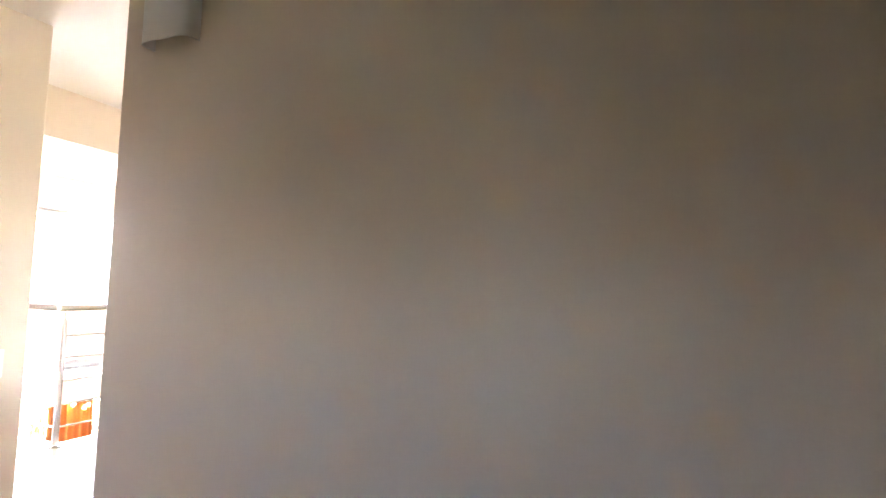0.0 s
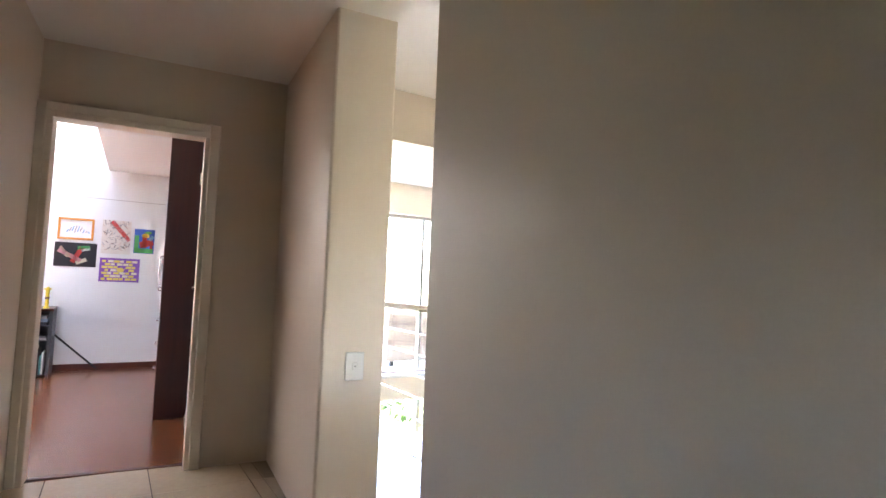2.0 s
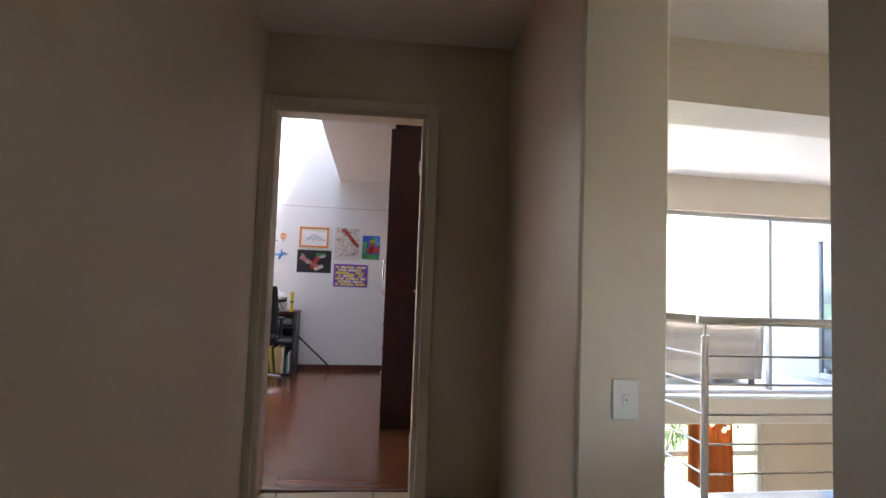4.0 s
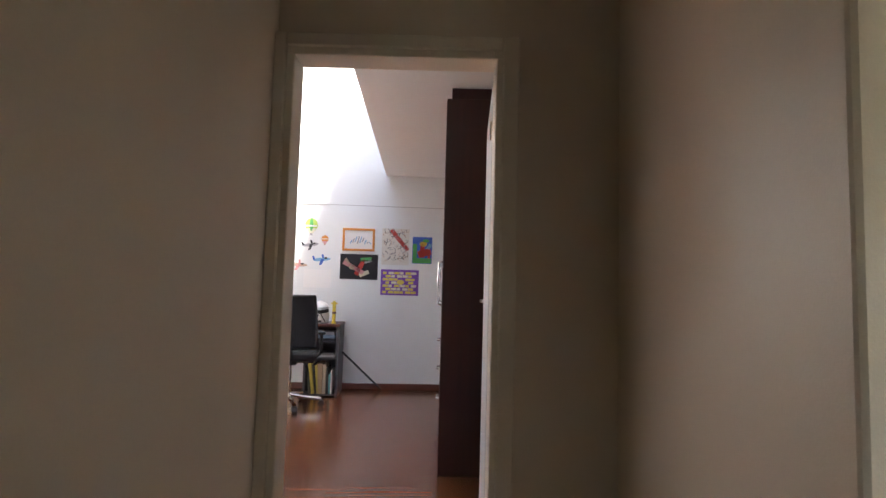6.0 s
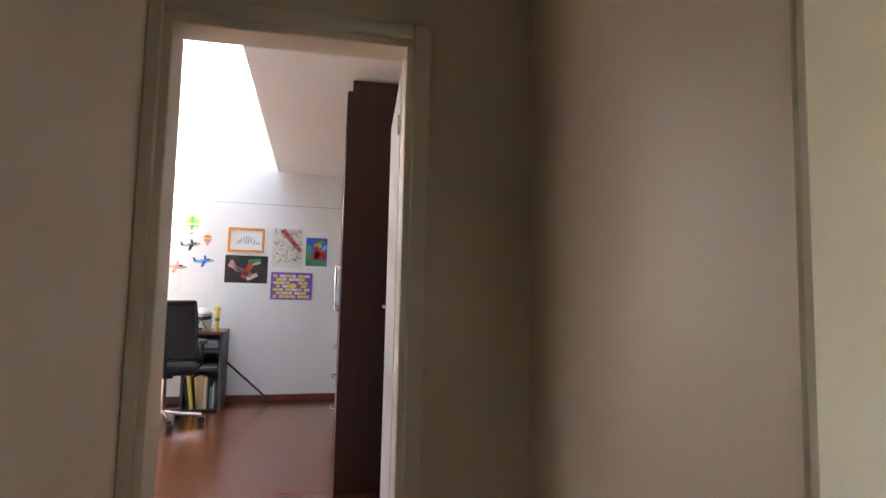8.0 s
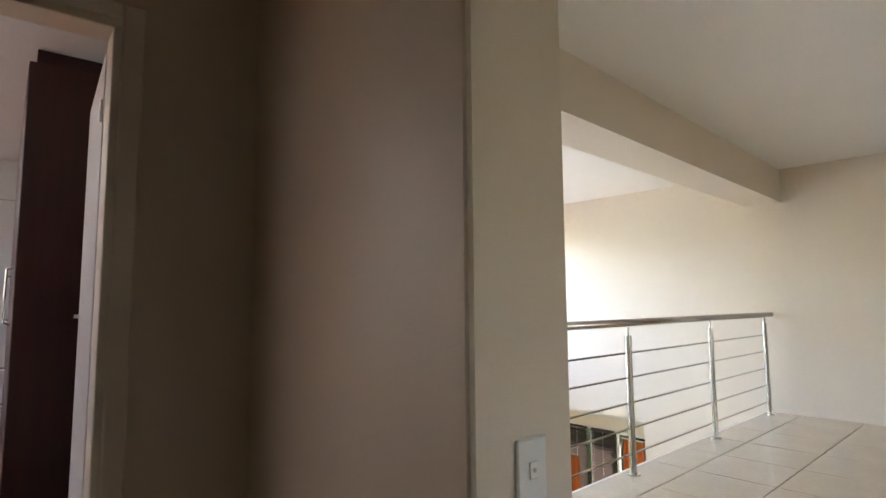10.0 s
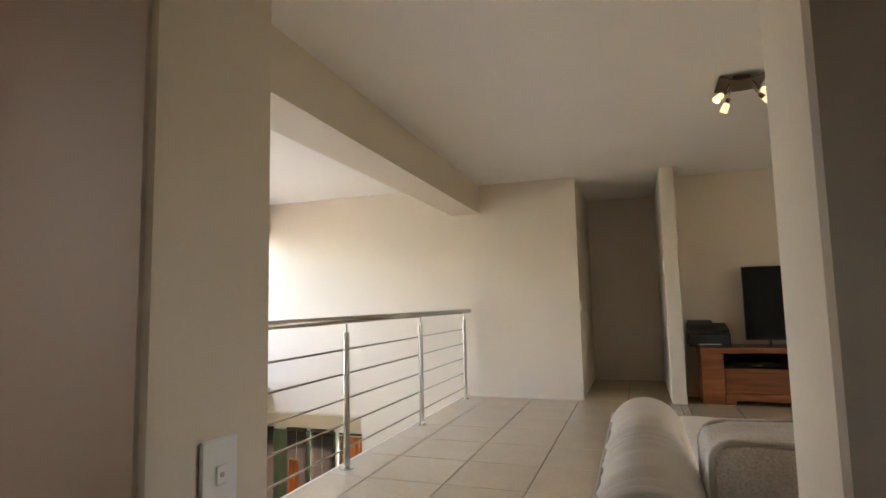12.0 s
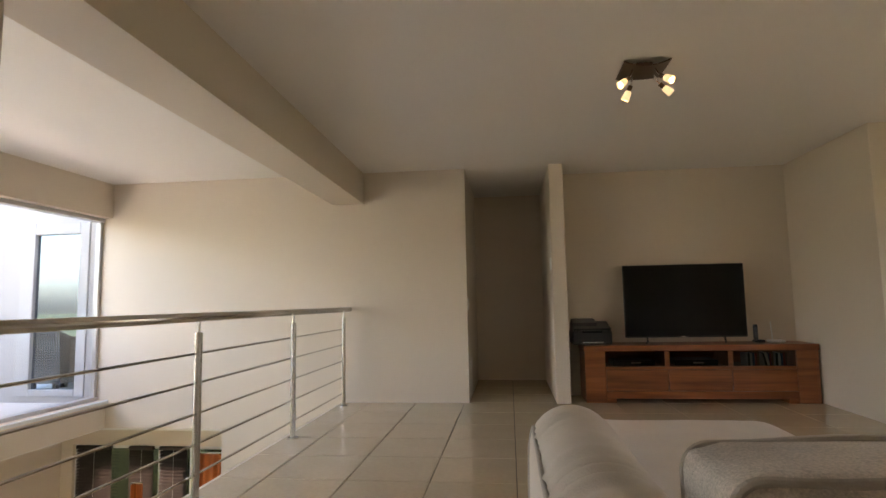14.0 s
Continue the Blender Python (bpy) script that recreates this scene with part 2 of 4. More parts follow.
# ---- the building: walls, slabs, ceilings ----
H = 2.472
LOW = -2.75

# corridor
YN, YL = 1.183, 1.488
SKEW = 0.075


def along(y):
    """The corridor face of the door wall, which stands a little out of square."""
    return -3.2 + SKEW * (y - 0.789)


def leaf_wall(y0, y1, z0, z1, bm=None):
    return prism([(along(y0), y0), (along(y1), y1), (along(y1) - 0.15, y1), (along(y0) - 0.15, y0)], 2, z0, z1, bm)


struct("wall_corridor_south", prism([(-3.275, -0.075), (-0.95, -0.235), (-0.95, -0.385), (-3.275, -0.225)], 2, 0, H), PAINT, "cream painted corridor wall", "wall")
bm = leaf_wall(-0.23, -0.055, 0, H)
leaf_wall(0.835, YL, 0, H, bm)
leaf_wall(-0.055, 0.835, 2.085, H, bm)
struct("wall_bedroom_door", bm, PAINT, "cream painted wall round the bedroom doorway", "wall")
struct("wall_stub", prism([(-3.17, 1.27), (-1.966, YN), (-1.957, YN + 0.002), (-1.950, YN + 0.011), (-1.928, YL - 0.008), (-1.935, YL), (-3.17, YL)], 2, 0, H), PAINT, "cream plastered wall end with rounded corner", "wall")
struct("wall_near", prism([(-0.975, YN), (-0.982, YN + 0.007), (-0.960, YL - 0.006), (-0.953, YL), (3.2, YL), (3.2, YN - SKEW * 4.16)], 2, 0, H), PAINT, "cream plastered wall beside the corridor opening", "wall")
bm = box(-1.10, -1.75, 0, -0.95, -0.30, H)
box(-1.10, -1.9, 0, -0.75, -1.75, H, 0, bm)
box(-0.38, -1.9, 0, 3.2, -1.75, H, 0, bm)
box(-0.75, -1.9, 0, -0.38, -1.75, 1.1, 0, bm)
box(-0.75, -1.9, 1.6, -0.38, -1.75, H, 0, bm)
box(3.05, -1.75, 0, 3.2, YN - SKEW * 4.02, H, 0, bm)
struct("wall_corridor_end", bm, PAINT, "cream painted walls closing the corridor", "wall")

# lounge
XR, YF, YT = 1.66, 6.738, 7.215
struct("wall_far", box(-4.49, YF, LOW, -1.787, YF + 0.16, H), PAINT, "cream plastered far wall of the landing", "wall")
struct("wall_far_upper", box(-6.06, YF, -0.29, -4.49, YF + 0.16, H), PAINT, "cream plastered upper wall over the void", "wall")
struct("wall_passage_left", box(-1.935, YF + 0.16, 0, -1.787, 8.42, H), PAINT, "cream passage wall", "wall")
struct("wall_passage_end", box(-1.935, 8.42, 0, -0.752, 8.6, H), PAINT, "cream wall at the end of the passage", "wall")
struct("wall_pillar", box(-0.897, 6.70, 0, -0.752, 8.42, H, 0.006), PAINT, "cream plastered wall end beside the passage", "wall")
struct("wall_television", box(-0.752, YT, 0, XR + 0.15, YT + 0.15, H), PAINT, "cream wall behind the television", "wall")
struct("wall_lounge_right", box(XR, 5.785, 0, XR + 0.15, YT, H), PAINT, "cream wall beside the television", "wall")
bm = box(3.05, YL, 0, 3.2, 2.5, H)
box(3.05, 3.8, 0, 3.2, 7.2, H, 0, bm)
box(3.05, 2.5, 0, 3.2, 3.8, 0.85, 0, bm)
box(3.05, 2.5, 2.0, 3.2, 3.8, H, 0, bm)
struct("wall_lounge_side", bm, PAINT, "cream wall of the side recess", "wall")
struct("wall_lounge_recess", box(XR + 0.15, 7.05, 0, 3.05, 7.2, H), PAINT, "cream wall of the side recess", "wall")

# void: window wall with a wide opening and the wall beneath
XV = -5.88
bm = box(XV - 0.18, YN, 2.075, XV, YF, H)
box(XV - 0.18, YN, -0.29, XV, YF, 0.012, 0, bm)
box(XV - 0.18, 0.9, 0.012, XV, 1.60, 2.075, 0, bm)
struct("wall_window", bm, PAINT, "cream wall with the wide sliding window", "wall")
struct("window_sill_band", box(XV, 2.52, -0.022, XV + 0.04, YF, 0.016, 0.006), PAINT_WHITE, "narrow white sill under the wide window", "sill")
struct("wall_void_south", box(XV - 0.18, 1.305, LOW, -3.2, YL, H), PAINT, "cream wall at the side of the void", "wall")
struct("beam", prism([(-3.145, YL), (-2.785, YL), (-2.90, YF), (-3.245, YF)], 2, 2.128, H), PAINT, "deep cream plastered ceiling beam over the railing", "beam")

# floors
XE = -3.14
struct("floor_slab", box(XE, 1.2, -0.25, 3.2, 8.6, -0.012), GROUT, "tiled landing floor on a concrete slab", "floor")
struct("floor_corridor_slab", box(-3.34, -1.9, -0.25, 3.2, 1.2, -0.012), GROUT, "tiled corridor floor", "floor")
struct("floor_walkway_slab", box(XV, YL, -0.25, XE, 2.48, -0.012), GROUT, "tiled walkway floor beside the void", "floor")
struct("slab_edge_east", box(XE - 0.02, 2.50, -0.25, XE, YF, -0.002), PAINT, "cream slab edge under the railing", "trim")
struct("slab_edge_south", box(XV, 2.48, -0.25, XE, 2.50, -0.002), PAINT, "cream slab edge under the railing", "trim")
bm = box(-3.43, -0.385, H, 3.2, YN, H + 0.15)
box(XV - 0.18, YN, H, 3.2, 8.6, H + 0.15, 0, bm)
struct("ceiling", bm, CEIL, "smooth pale cream ceiling", "ceiling")
struct("ceiling_rear", box(-1.10, -1.9, H, 3.2, -0.385, H + 0.15), CEIL, "smooth pale cream ceiling", "ceiling")

# lower storey seen through the void
XL = -6.81
struct("floor_lower", box(XL - 0.15, 1.2, LOW - 0.1, -0.5, 9.2, LOW), TILE, "cream tiled lower floor", "floor")
struct("ceiling_lower", box(XL - 0.15, YF + 0.16, -0.35, -1.8, 7.4, -0.292), CEIL, "pale ceiling of the lower room", "ceiling")
bm = box(XL - 0.15, 1.2, LOW, XL, 2.95, -0.292)
box(XL - 0.15, 5.87, LOW, XL, 7.4, -0.292, 0, bm)
box(XL - 0.15, 2.95, LOW, XL, 5.87, LOW + 0.15, 0, bm)
struct("wall_lower_window", bm, PAINT, "cream wall of the lower room", "wall")
struct("ceiling_lower_edge", box(XL - 0.15, 1.2, -0.35, XV - 0.18, YF + 0.16, -0.292), CEIL, "pale soffit of the lower room", "ceiling")
XW0, XW1, YW, ZW = -6.66, -4.16, 7.22, -0.60
bm = box(XL, YW, LOW, XW0, YW + 0.15, -0.292)
box(XW1, YW, LOW, -1.8, YW + 0.15, -0.292, 0, bm)
box(XW0, YW, ZW, XW1, YW + 0.15, -0.292, 0, bm)
box(XW0, YW, LOW, XW1, YW + 0.15, LOW + 0.6, 0, bm)
struct("wall_lower_far", bm, PAINT, "cream wall round the lower window", "wall")
struct("wall_lower_east", box(-1.95, 1.2, LOW, -1.8, 9.2, -0.25), PAINT, "cream wall of the lower room", "wall")

# bedroom
XB = -7.408
struct("wall_bedroom_far", box(XB - 0.15, -3.2, 0, XB, 1.45, 3.9), PAINT_WHITE, "white bedroom wall with pictures and stickers", "wall")
struct("wall_bedroom_north", box(XB, 1.25, 0, -3.35, 1.30, H), PAINT_WHITE, "white bedroom wall behind the wardrobe", "wall")
struct("wall_bedroom_south", box(XB, -3.2, 0, -3.35, -3.05, 3.9), PAINT_WHITE, "white bedroom wall", "wall")
bm = box(-3.45, -3.05, 0, -3.352, -0.23, 3.9)
box(-3.45, -0.23, H, -3.352, 0.16, 3.9, 0, bm)
struct("wall_bedroom_east", bm, PAINT_WHITE, "white bedroom wall", "wall")
struct("ceiling_bedroom", prism([(XB, 0.215), (-3.36, 0.081), (-3.36, 1.30), (XB, 1.30)], 2, 2.43, 2.60), PAINT_WHITE, "low white bedroom ceiling", "ceiling")
struct("wall_skylight_upstand", prism([(XB, 0.215), (-3.36, 0.081), (-3.36, 0.181), (XB, 0.315)], 2, 2.60, 3.9), PAINT_WHITE, "white upstand beside the skylight", "wall")
struct("ceiling_skylight", box(XB, -3.05, 3.75, -3.45, -1.3, 3.9), CEIL, "high white ceiling beside the skylight", "ceiling")
struct("floor_bedroom_base", box(XB, -3.05, -0.15, -3.34, 1.30, -0.012), GROUT, "laminate bedroom floor", "floor")
struct("baseboard_bedroom", box(XB, -3.05, 0, XB + 0.016, 1.25, 0.07, 0.004), SKIRT, "dark mahogany skirting board", "baseboard")
struct("trim_wall_line", box(XB, -3.05, 2.066, XB + 0.004, 1.25, 2.073), ALU_GREY, "thin grey joint line on the wall", "trim")


# outdoors
struct("ground", box(-400, -400, LOW - 0.45, 400, 400, LOW - 0.25), GRASS, "wide green lawn", "ground")
struct("balcony_floor", box(-9.2, 0.9, -0.25, -6.06, 9.6, -0.03), BALCONY, "pale tiled balcony floor", "floor")


# ---- door frame ----
door = empty("door_1", -3.2, 0.39, 0, "cream painted door frame of the open bedroom doorway", "door frame")
tagged(door, kind="structure")
def local(bm, ob):
    bm.transform(ob.matrix_world.inverted())
    return bm
for y0, y1 in ((-0.055, 0.0), (0.785, 0.835)):
    part("jamb", local(box(-3.305, y0, 0, -3.17, y1, 2.03, 0.004), door), FRAME, door)
part("lintel", local(box(-3.305, -0.055, 2.03, -3.17, 0.835, 2.085, 0.004), door), FRAME, door)
for y0, y1 in ((-0.079, -0.03), (0.81, 0.875)):
    part("architrave", local(box(-3.185, y0, 0, -3.158, y1, 2.115, 0.006), door), FRAME, door)
part("architrave_top", local(box(-3.185, -0.03, 2.06, -3.158, 0.81, 2.115, 0.006), door), FRAME, door)
def swung(bm):
    """Turns a piece of the open door a little past square about its hinge."""
    bm.transform(pose(-3.36, 0.788, 0, 0, 0, -2.5) @ pose(3.36, -0.788, 0))
    return local(bm, door)
leaf = part("door_leaf", swung(box(-4.128, 0.788, 0.012, -3.364, 0.828, 2.02, 0.003)), DOORPAINT, door, "white painted door leaf, standing open")
part("latch_plate", swung(box(-4.1305, 0.797, 0.98, -4.127, 0.819, 1.16)), CHROME, leaf, "small chrome latch plate")
part("door_knob", swung(rod((-4.103, 0.790, 1.075), (-4.103, 0.768, 1.075), 0.011, 14)), CHROME, leaf, "small chrome thumb-turn knob")
for z in (0.25, 1.80):
    part("hinge", local(rod((-3.36, 0.784, z - 0.04), (-3.36, 0.784, z + 0.04), 0.006, 8), door), CHROME, leaf)
part("threshold", local(box(-3.305, 0.0, -0.006, -3.27, 0.785, 0.006, 0.002), door), SKIRT, door, "dark threshold strip")


door.matrix_world = pose(-3.2, 0.789, 0, 0, 0, -math.degrees(math.atan(SKEW))) @ pose(3.2, -0.789, 0) @ door.matrix_world


# ---- wide sliding window ----
win = empty("window_1", -6.02, 4.0, 0, "wide grey aluminium sliding window onto the balcony", "window")
tagged(win, kind="structure")
part("top_track", local(box(-6.07, 1.60, 2.03, -5.97, YF, 2.075, 0.004), win), ALU_GREY, win, "grey top track")
part("bottom_track", local(box(-6.07, 1.60, 0.012, -5.97, YF, 0.052, 0.004), win), ALU_GREY, win, "grey bottom track")
for y in (1.625, 3.90, 5.28, YF - 0.024):
    part("mullion", local(box(-6.05, y - 0.022, 0.052, -5.99, y + 0.022, 2.03, 0.004), win), ALU_GREY, win)
for a, b in ((1.647, 3.878), (3.922, 5.258), (5.302, YF - 0.046)):
    g = part("pane", local(box(-6.024, a, 0.052, -6.016, b, 2.03), win), GLASS, win)
    g.visible_shadow = False


# ---- steel railing ----
def railing(y_posts, x):
    r = empty("railing", x, y_posts[0], 0, "brushed stainless steel railing with four thin bars", "railing")
    for y in y_posts:
        p = part("post", local(rod((x, y, 0.004), (x, y, 0.90), 0.021, 20), r), STEEL, r)
        part("foot_flange", local(rod((x, y, 0), (x, y, 0.012), 0.045, 24), p.parent), STEEL, r)
        part("bracket", local(rod((x, y, 0.90), (x, y, 0.955), 0.007, 10), r), STEEL, r)
    return r
XRAIL = -3.06
ry = (2.41, 3.826, 5.182, 6.524)
rail = railing(ry, XRAIL)
part("handrail", local(rod((XRAIL, 2.37, 0.983), (XRAIL, YF, 0.983), 0.025, 24), rail), STEEL, rail, "thick round handrail", True)
for z in (0.135, 0.297, 0.46, 0.625, 0.785):
    part("bar", local(rod((XRAIL, 2.41, z), (XRAIL, 6.58, z), 0.007, 10), rail), STEEL, rail)
rail2 = empty("railing", -4.5, 2.41, 0, "short stainless steel railing beside the walkway", "railing")
part("handrail", local(rod((XV, 2.41, 0.983), (XRAIL - 0.026, 2.41, 0.983), 0.025, 24), rail2), STEEL, rail2, "thick round handrail", True)
for z in (0.135, 0.297, 0.46, 0.625, 0.785):
    part("bar", local(rod((XV, 2.41, z), (XRAIL, 2.41, z), 0.007, 10), rail2), STEEL, rail2)
for x in (-4.55, -5.9):
    part("post", local(rod((x, 2.41, 0.004), (x, 2.41, 0.955), 0.021, 20), rail2), STEEL, rail2)


def loft(rings, bm=None, close=True):
    """A skin over rings of points."""
    bm = bm or bmesh.new()
    vs = [[bm.verts.new(p) for p in r] for r in rings]
    for u, v in zip(vs, vs[1:]):
        n = len(u)
        for k in range(n if close else n - 1):
            bm.faces.new((u[k], u[(k + 1) % n], v[(k + 1) % n], v[k]))
    if close:
        bm.faces.new(vs[0][::-1])
        bm.faces.new(vs[-1])
    bmesh.ops.recalc_face_normals(bm, faces=bm.faces)
    return bm


def pillow(x0, y0, z0, x1, y1, z1, r, n=5, sag=0.0, seed=0):
    """A stuffed block: a box with round edges, bulging faces and slight creases."""
    bm = bmesh.new()
    sx, sy, sz = x1 - x0, y1 - y0, z1 - z0
    bmesh.ops.create_cube(bm, size=1.0)
    bmesh.ops.subdivide_edges(bm, edges=bm.edges, cuts=15, use_grid_fill=True)
    for v in bm.verts:
        c = v.co.copy()
        p = Vector((c.x * sx, c.y * sy, c.z * sz))
        h = Vector((sx / 2 - r, sy / 2 - r, sz / 2 - r))
        q = Vector([max(-h[i], min(h[i], p[i])) for i in range(3)])
        d = p - q
        if d.length > 1e-6:
            p = q + d.normalized() * r
        bulge = (1 - (2 * c.x) ** 2) * (1 - (2 * c.y) ** 2)
        p.z += sag * bulge * (1 if c.z > 0 else 0)
        side = (1 - (2 * c.x) ** 2) * (1 - (2 * c.z) ** 2)
        p.y += 0.5 * sag * side * (1 if c.y > 0 else -1) * abs(2 * c.y)
        nn = noise.noise(Vector((p.x * 7, p.y * 7, p.z * 7 + seed * 9.1)))
        p += d.normalized() * 0.006 * nn if d.length > 1e-6 else Vector((0, 0, 0))
        v.co = p + Vector(((x0 + x1) / 2, (y0 + y1) / 2, (z0 + z1) / 2))
    return bm


# ---- wall fittings ----
def switch_plate(x, y, z, rz, label):
    s = empty("light_switch", x, y, z, label, "light switch", rz=rz)
    part("plate", box(-0.045, -0.010, -0.066, 0.045, 0.0, 0.066, 0.004), PLASTIC_W, s)
    part("rocker", box(-0.013, -0.0145, -0.018, 0.013, -0.0102, 0.018, 0.002), PLASTIC_W, s)
    part("button", rod((0, -0.0155, 0.0), (0, -0.0146, 0.0), 0.005, 12), ALU_GREY, s, "small grey indicator")
    return s


switch_plate(-1.9385, 1.344, 0.775, 85.7, "white plastic light switch on the plastered wall end")
switch_plate(-1.7868, 6.84, 1.02, 90, "small white light switch beside the dark passage")
switch_plate(-0.8972, 6.78, 1.42, -90, "small white light switch on the passage wall")

sc = empty("wall_sconce", -0.675, YN - 0.02, 2.03, "unlit white half-round wall light above head height", "wall lamp")
def soft(v, p):
    return math.copysign(abs(v) ** p, v)
arc = [(0.12 * soft(math.cos(a), 0.35), -0.075 * soft(math.sin(a), 0.45)) for a in [math.pi * k / 24 for k in range(25)]]
shell = [(x, y) for x, y in arc] + [(x * 0.94, y * 0.94) for x, y in arc[::-1]]
part("shade", prism(shell, 2, 0.0, 0.30), PLASTIC_W, sc)
part("wall_plate", box(-0.10, -0.012, 0.04, 0.10, -0.001, 0.26, 0.004), PLASTIC_W, sc)
part("lamp_holder", rod((0, -0.045, 0.08), (0, -0.045, 0.16), 0.02, 14), PLASTIC_K, sc, "dark lamp holder")


# ---- television corner ----
def tv_cabinet():
    x0, x1, y0, y1, z1 = -0.595, 1.64, 6.765, 7.205, 0.575
    c = empty("tv_cabinet", 0.5, 6.975, 0, "long orange-brown hardwood television cabinet with three drawers", "cabinet")
    def p(name, b, m=CABWOOD, parent=c, label=""):
        return part(name, local(b, c), m, parent, label)
    p("top", box(x0 - 0.01, y0 - 0.01, 0.515, x1 + 0.01, y1, z1, 0.006))
    p("side_post", box(x0, y0, 0, x0 + 0.205, y1, 0.515, 0.006))
    p("side_post", box(x1 - 0.205, y0, 0, x1, y1, 0.515, 0.006))
    p("foot", box(x0 + 0.205, y0 + 0.004, 0, x0 + 0.30, y1 - 0.03, 0.04, 0.003))
    p("foot", box(x1 - 0.30, y0 + 0.004, 0, x1 - 0.205, y1 - 0.03, 0.04, 0.003))
    p("plinth", box(x0 + 0.205, y0 + 0.004, 0.041, x1 - 0.205, y1 - 0.03, 0.115, 0.003))
    p("shelf", box(x0 + 0.205, y0 + 0.012, 0.335, x1 - 0.205, y1 - 0.03, 0.36, 0.002))
    p("back_panel", box(x0 + 0.205, y1 - 0.03, 0.04, x1 - 0.205, y1 - 0.012, 0.515))
    n0, n1 = x0 + 0.205, x1 - 0.205
    w = (n1 - n0) / 3
    for i in (1, 2):
        p("divider", box(n0 + w * i - 0.022, y0 + 0.012, 0.36, n0 + w * i + 0.022, y1 - 0.03, 0.515, 0.002))
    for i in range(3):
        p("glass_front", box(n0 + w * i + (0.024 if i else 0.002), y0 + 0.02, 0.361, n0 + w * (i + 1) - (0.024 if i < 2 else 0.002), y0 + 0.024, 0.514), GLASS_SMOKE, c, "smoked glass front")
        d = p("drawer", box(n0 + w * i + 0.006, y0 - 0.004, 0.122, n0 + w * (i + 1) - 0.006, y0 + 0.02, 0.330, 0.003))
        # Raised dark strip that draws the shadow along the drawer's top edge.
        part("finger_groove", local(box(n0 + w * i + 0.15, y0 - 0.0052, 0.3255, n0 + w * (i + 1) - 0.15, y0 - 0.0042, 0.3295), c), MAHOGANY, d, "dark strip in place of the shadow over the drawer")
    return n0, w


n0, w = tv_cabinet()

tv = empty("television", 0.44, 6.995, 0.575, "large flat black television, switched off, on two splayed feet", "television")
part("housing", local(box(-0.135, 6.987, 0.635, 1.087, 7.025, 1.398, 0.006), tv), PLASTIC_K, tv)
part("screen", local(box(-0.125, 6.983, 0.652, 1.077, 6.987, 1.389), tv), SCREEN, tv, "glossy black screen")
part("rear_cover", local(box(0.05, 7.025, 0.70, 0.85, 7.07, 1.15, 0.02), tv), PLASTIC_K, tv)
part("badge", local(box(0.42, 6.982, 0.641, 0.472, 6.987, 0.648), tv), CHROME, tv)
for x in (0.06, 0.84):
    part("foot", local(tube([(x, 6.915, 0.581), (x + 0.02, 6.965, 0.600), (x + 0.03, 7.005, 0.640)], 0.007), tv), PLASTIC_K, tv)
    part("foot", local(tube([(x + 0.06, 7.085, 0.581), (x + 0.045, 7.055, 0.600), (x + 0.03, 7.015, 0.640)], 0.007), tv), PLASTIC_K, tv)

pr = empty("printer", -0.50, 7.005, 0.575, "black office printer with a paper tray on the cabinet", "printer")
part("body", local(box(-0.70, 6.825, 0.578, -0.30, 7.165, 0.72, 0.012), pr), PLASTIC_K, pr)
part("scanner_lid", local(prism([(6.825, 0.722), (7.165, 0.722), (7.165, 0.80), (7.105, 0.81), (6.825, 0.745)], 0, -0.69, -0.31), pr), PLASTIC_K, pr)
part("document_feeder", local(prism([(6.885, 0.765), (7.145, 0.81), (7.145, 0.84), (6.925, 0.80)], 0, -0.68, -0.44), pr), PLASTIC_G, pr)
part("output_tray", local(box(-0.62, 6.775, 0.590, -0.38, 6.825, 0.600, 0.002), pr), PLASTIC_G, pr)
part("paper", local(box(-0.60, 6.78, 0.6005, -0.40, 6.825, 0.606), pr), PAPER, pr, "sheet of white paper")
part("control_panel", local(box(-0.60, 6.819, 0.70, -0.40, 6.824, 0.72), pr), SCREEN, pr)

ph = empty("cordless_phone", 1.17, 6.965, 0.575, "black cordless phone standing in its charger", "telephone")
part("cradle", local(box(1.13, 6.925, 0.577, 1.23, 7.015, 0.605, 0.01), ph), PLASTIC_K, ph)
part("handset", local(box(1.135, 6.96, 0.606, 1.178, 6.987, 0.76, 0.008), ph), PLASTIC_K, ph)
part("display", local(box(1.142, 6.957, 0.70, 1.171, 6.959, 0.735), ph), PLASTIC_G, ph)
part("keypad", local(box(1.142, 6.957, 0.63, 1.171, 6.959, 0.69), ph), PLASTIC_G, ph)

ro = empty("wifi_router", 1.36, 6.995, 0.575, "small white wireless router with one antenna", "router")
part("body", local(box(1.28, 6.935, 0.577, 1.43, 7.045, 0.602, 0.01), ro), PLASTIC_W, ro)
part("antenna", local(rod((1.345, 7.04, 0.60), (1.338, 7.05, 0.785), 0.006, 10), ro), PLASTIC_W, ro)
for k in range(4):
    part("indicator", local(box(1.31 + 0.025 * k, 6.933, 0.586, 1.318 + 0.025 * k, 6.935, 0.592), ro), ALU_GREY, ro)

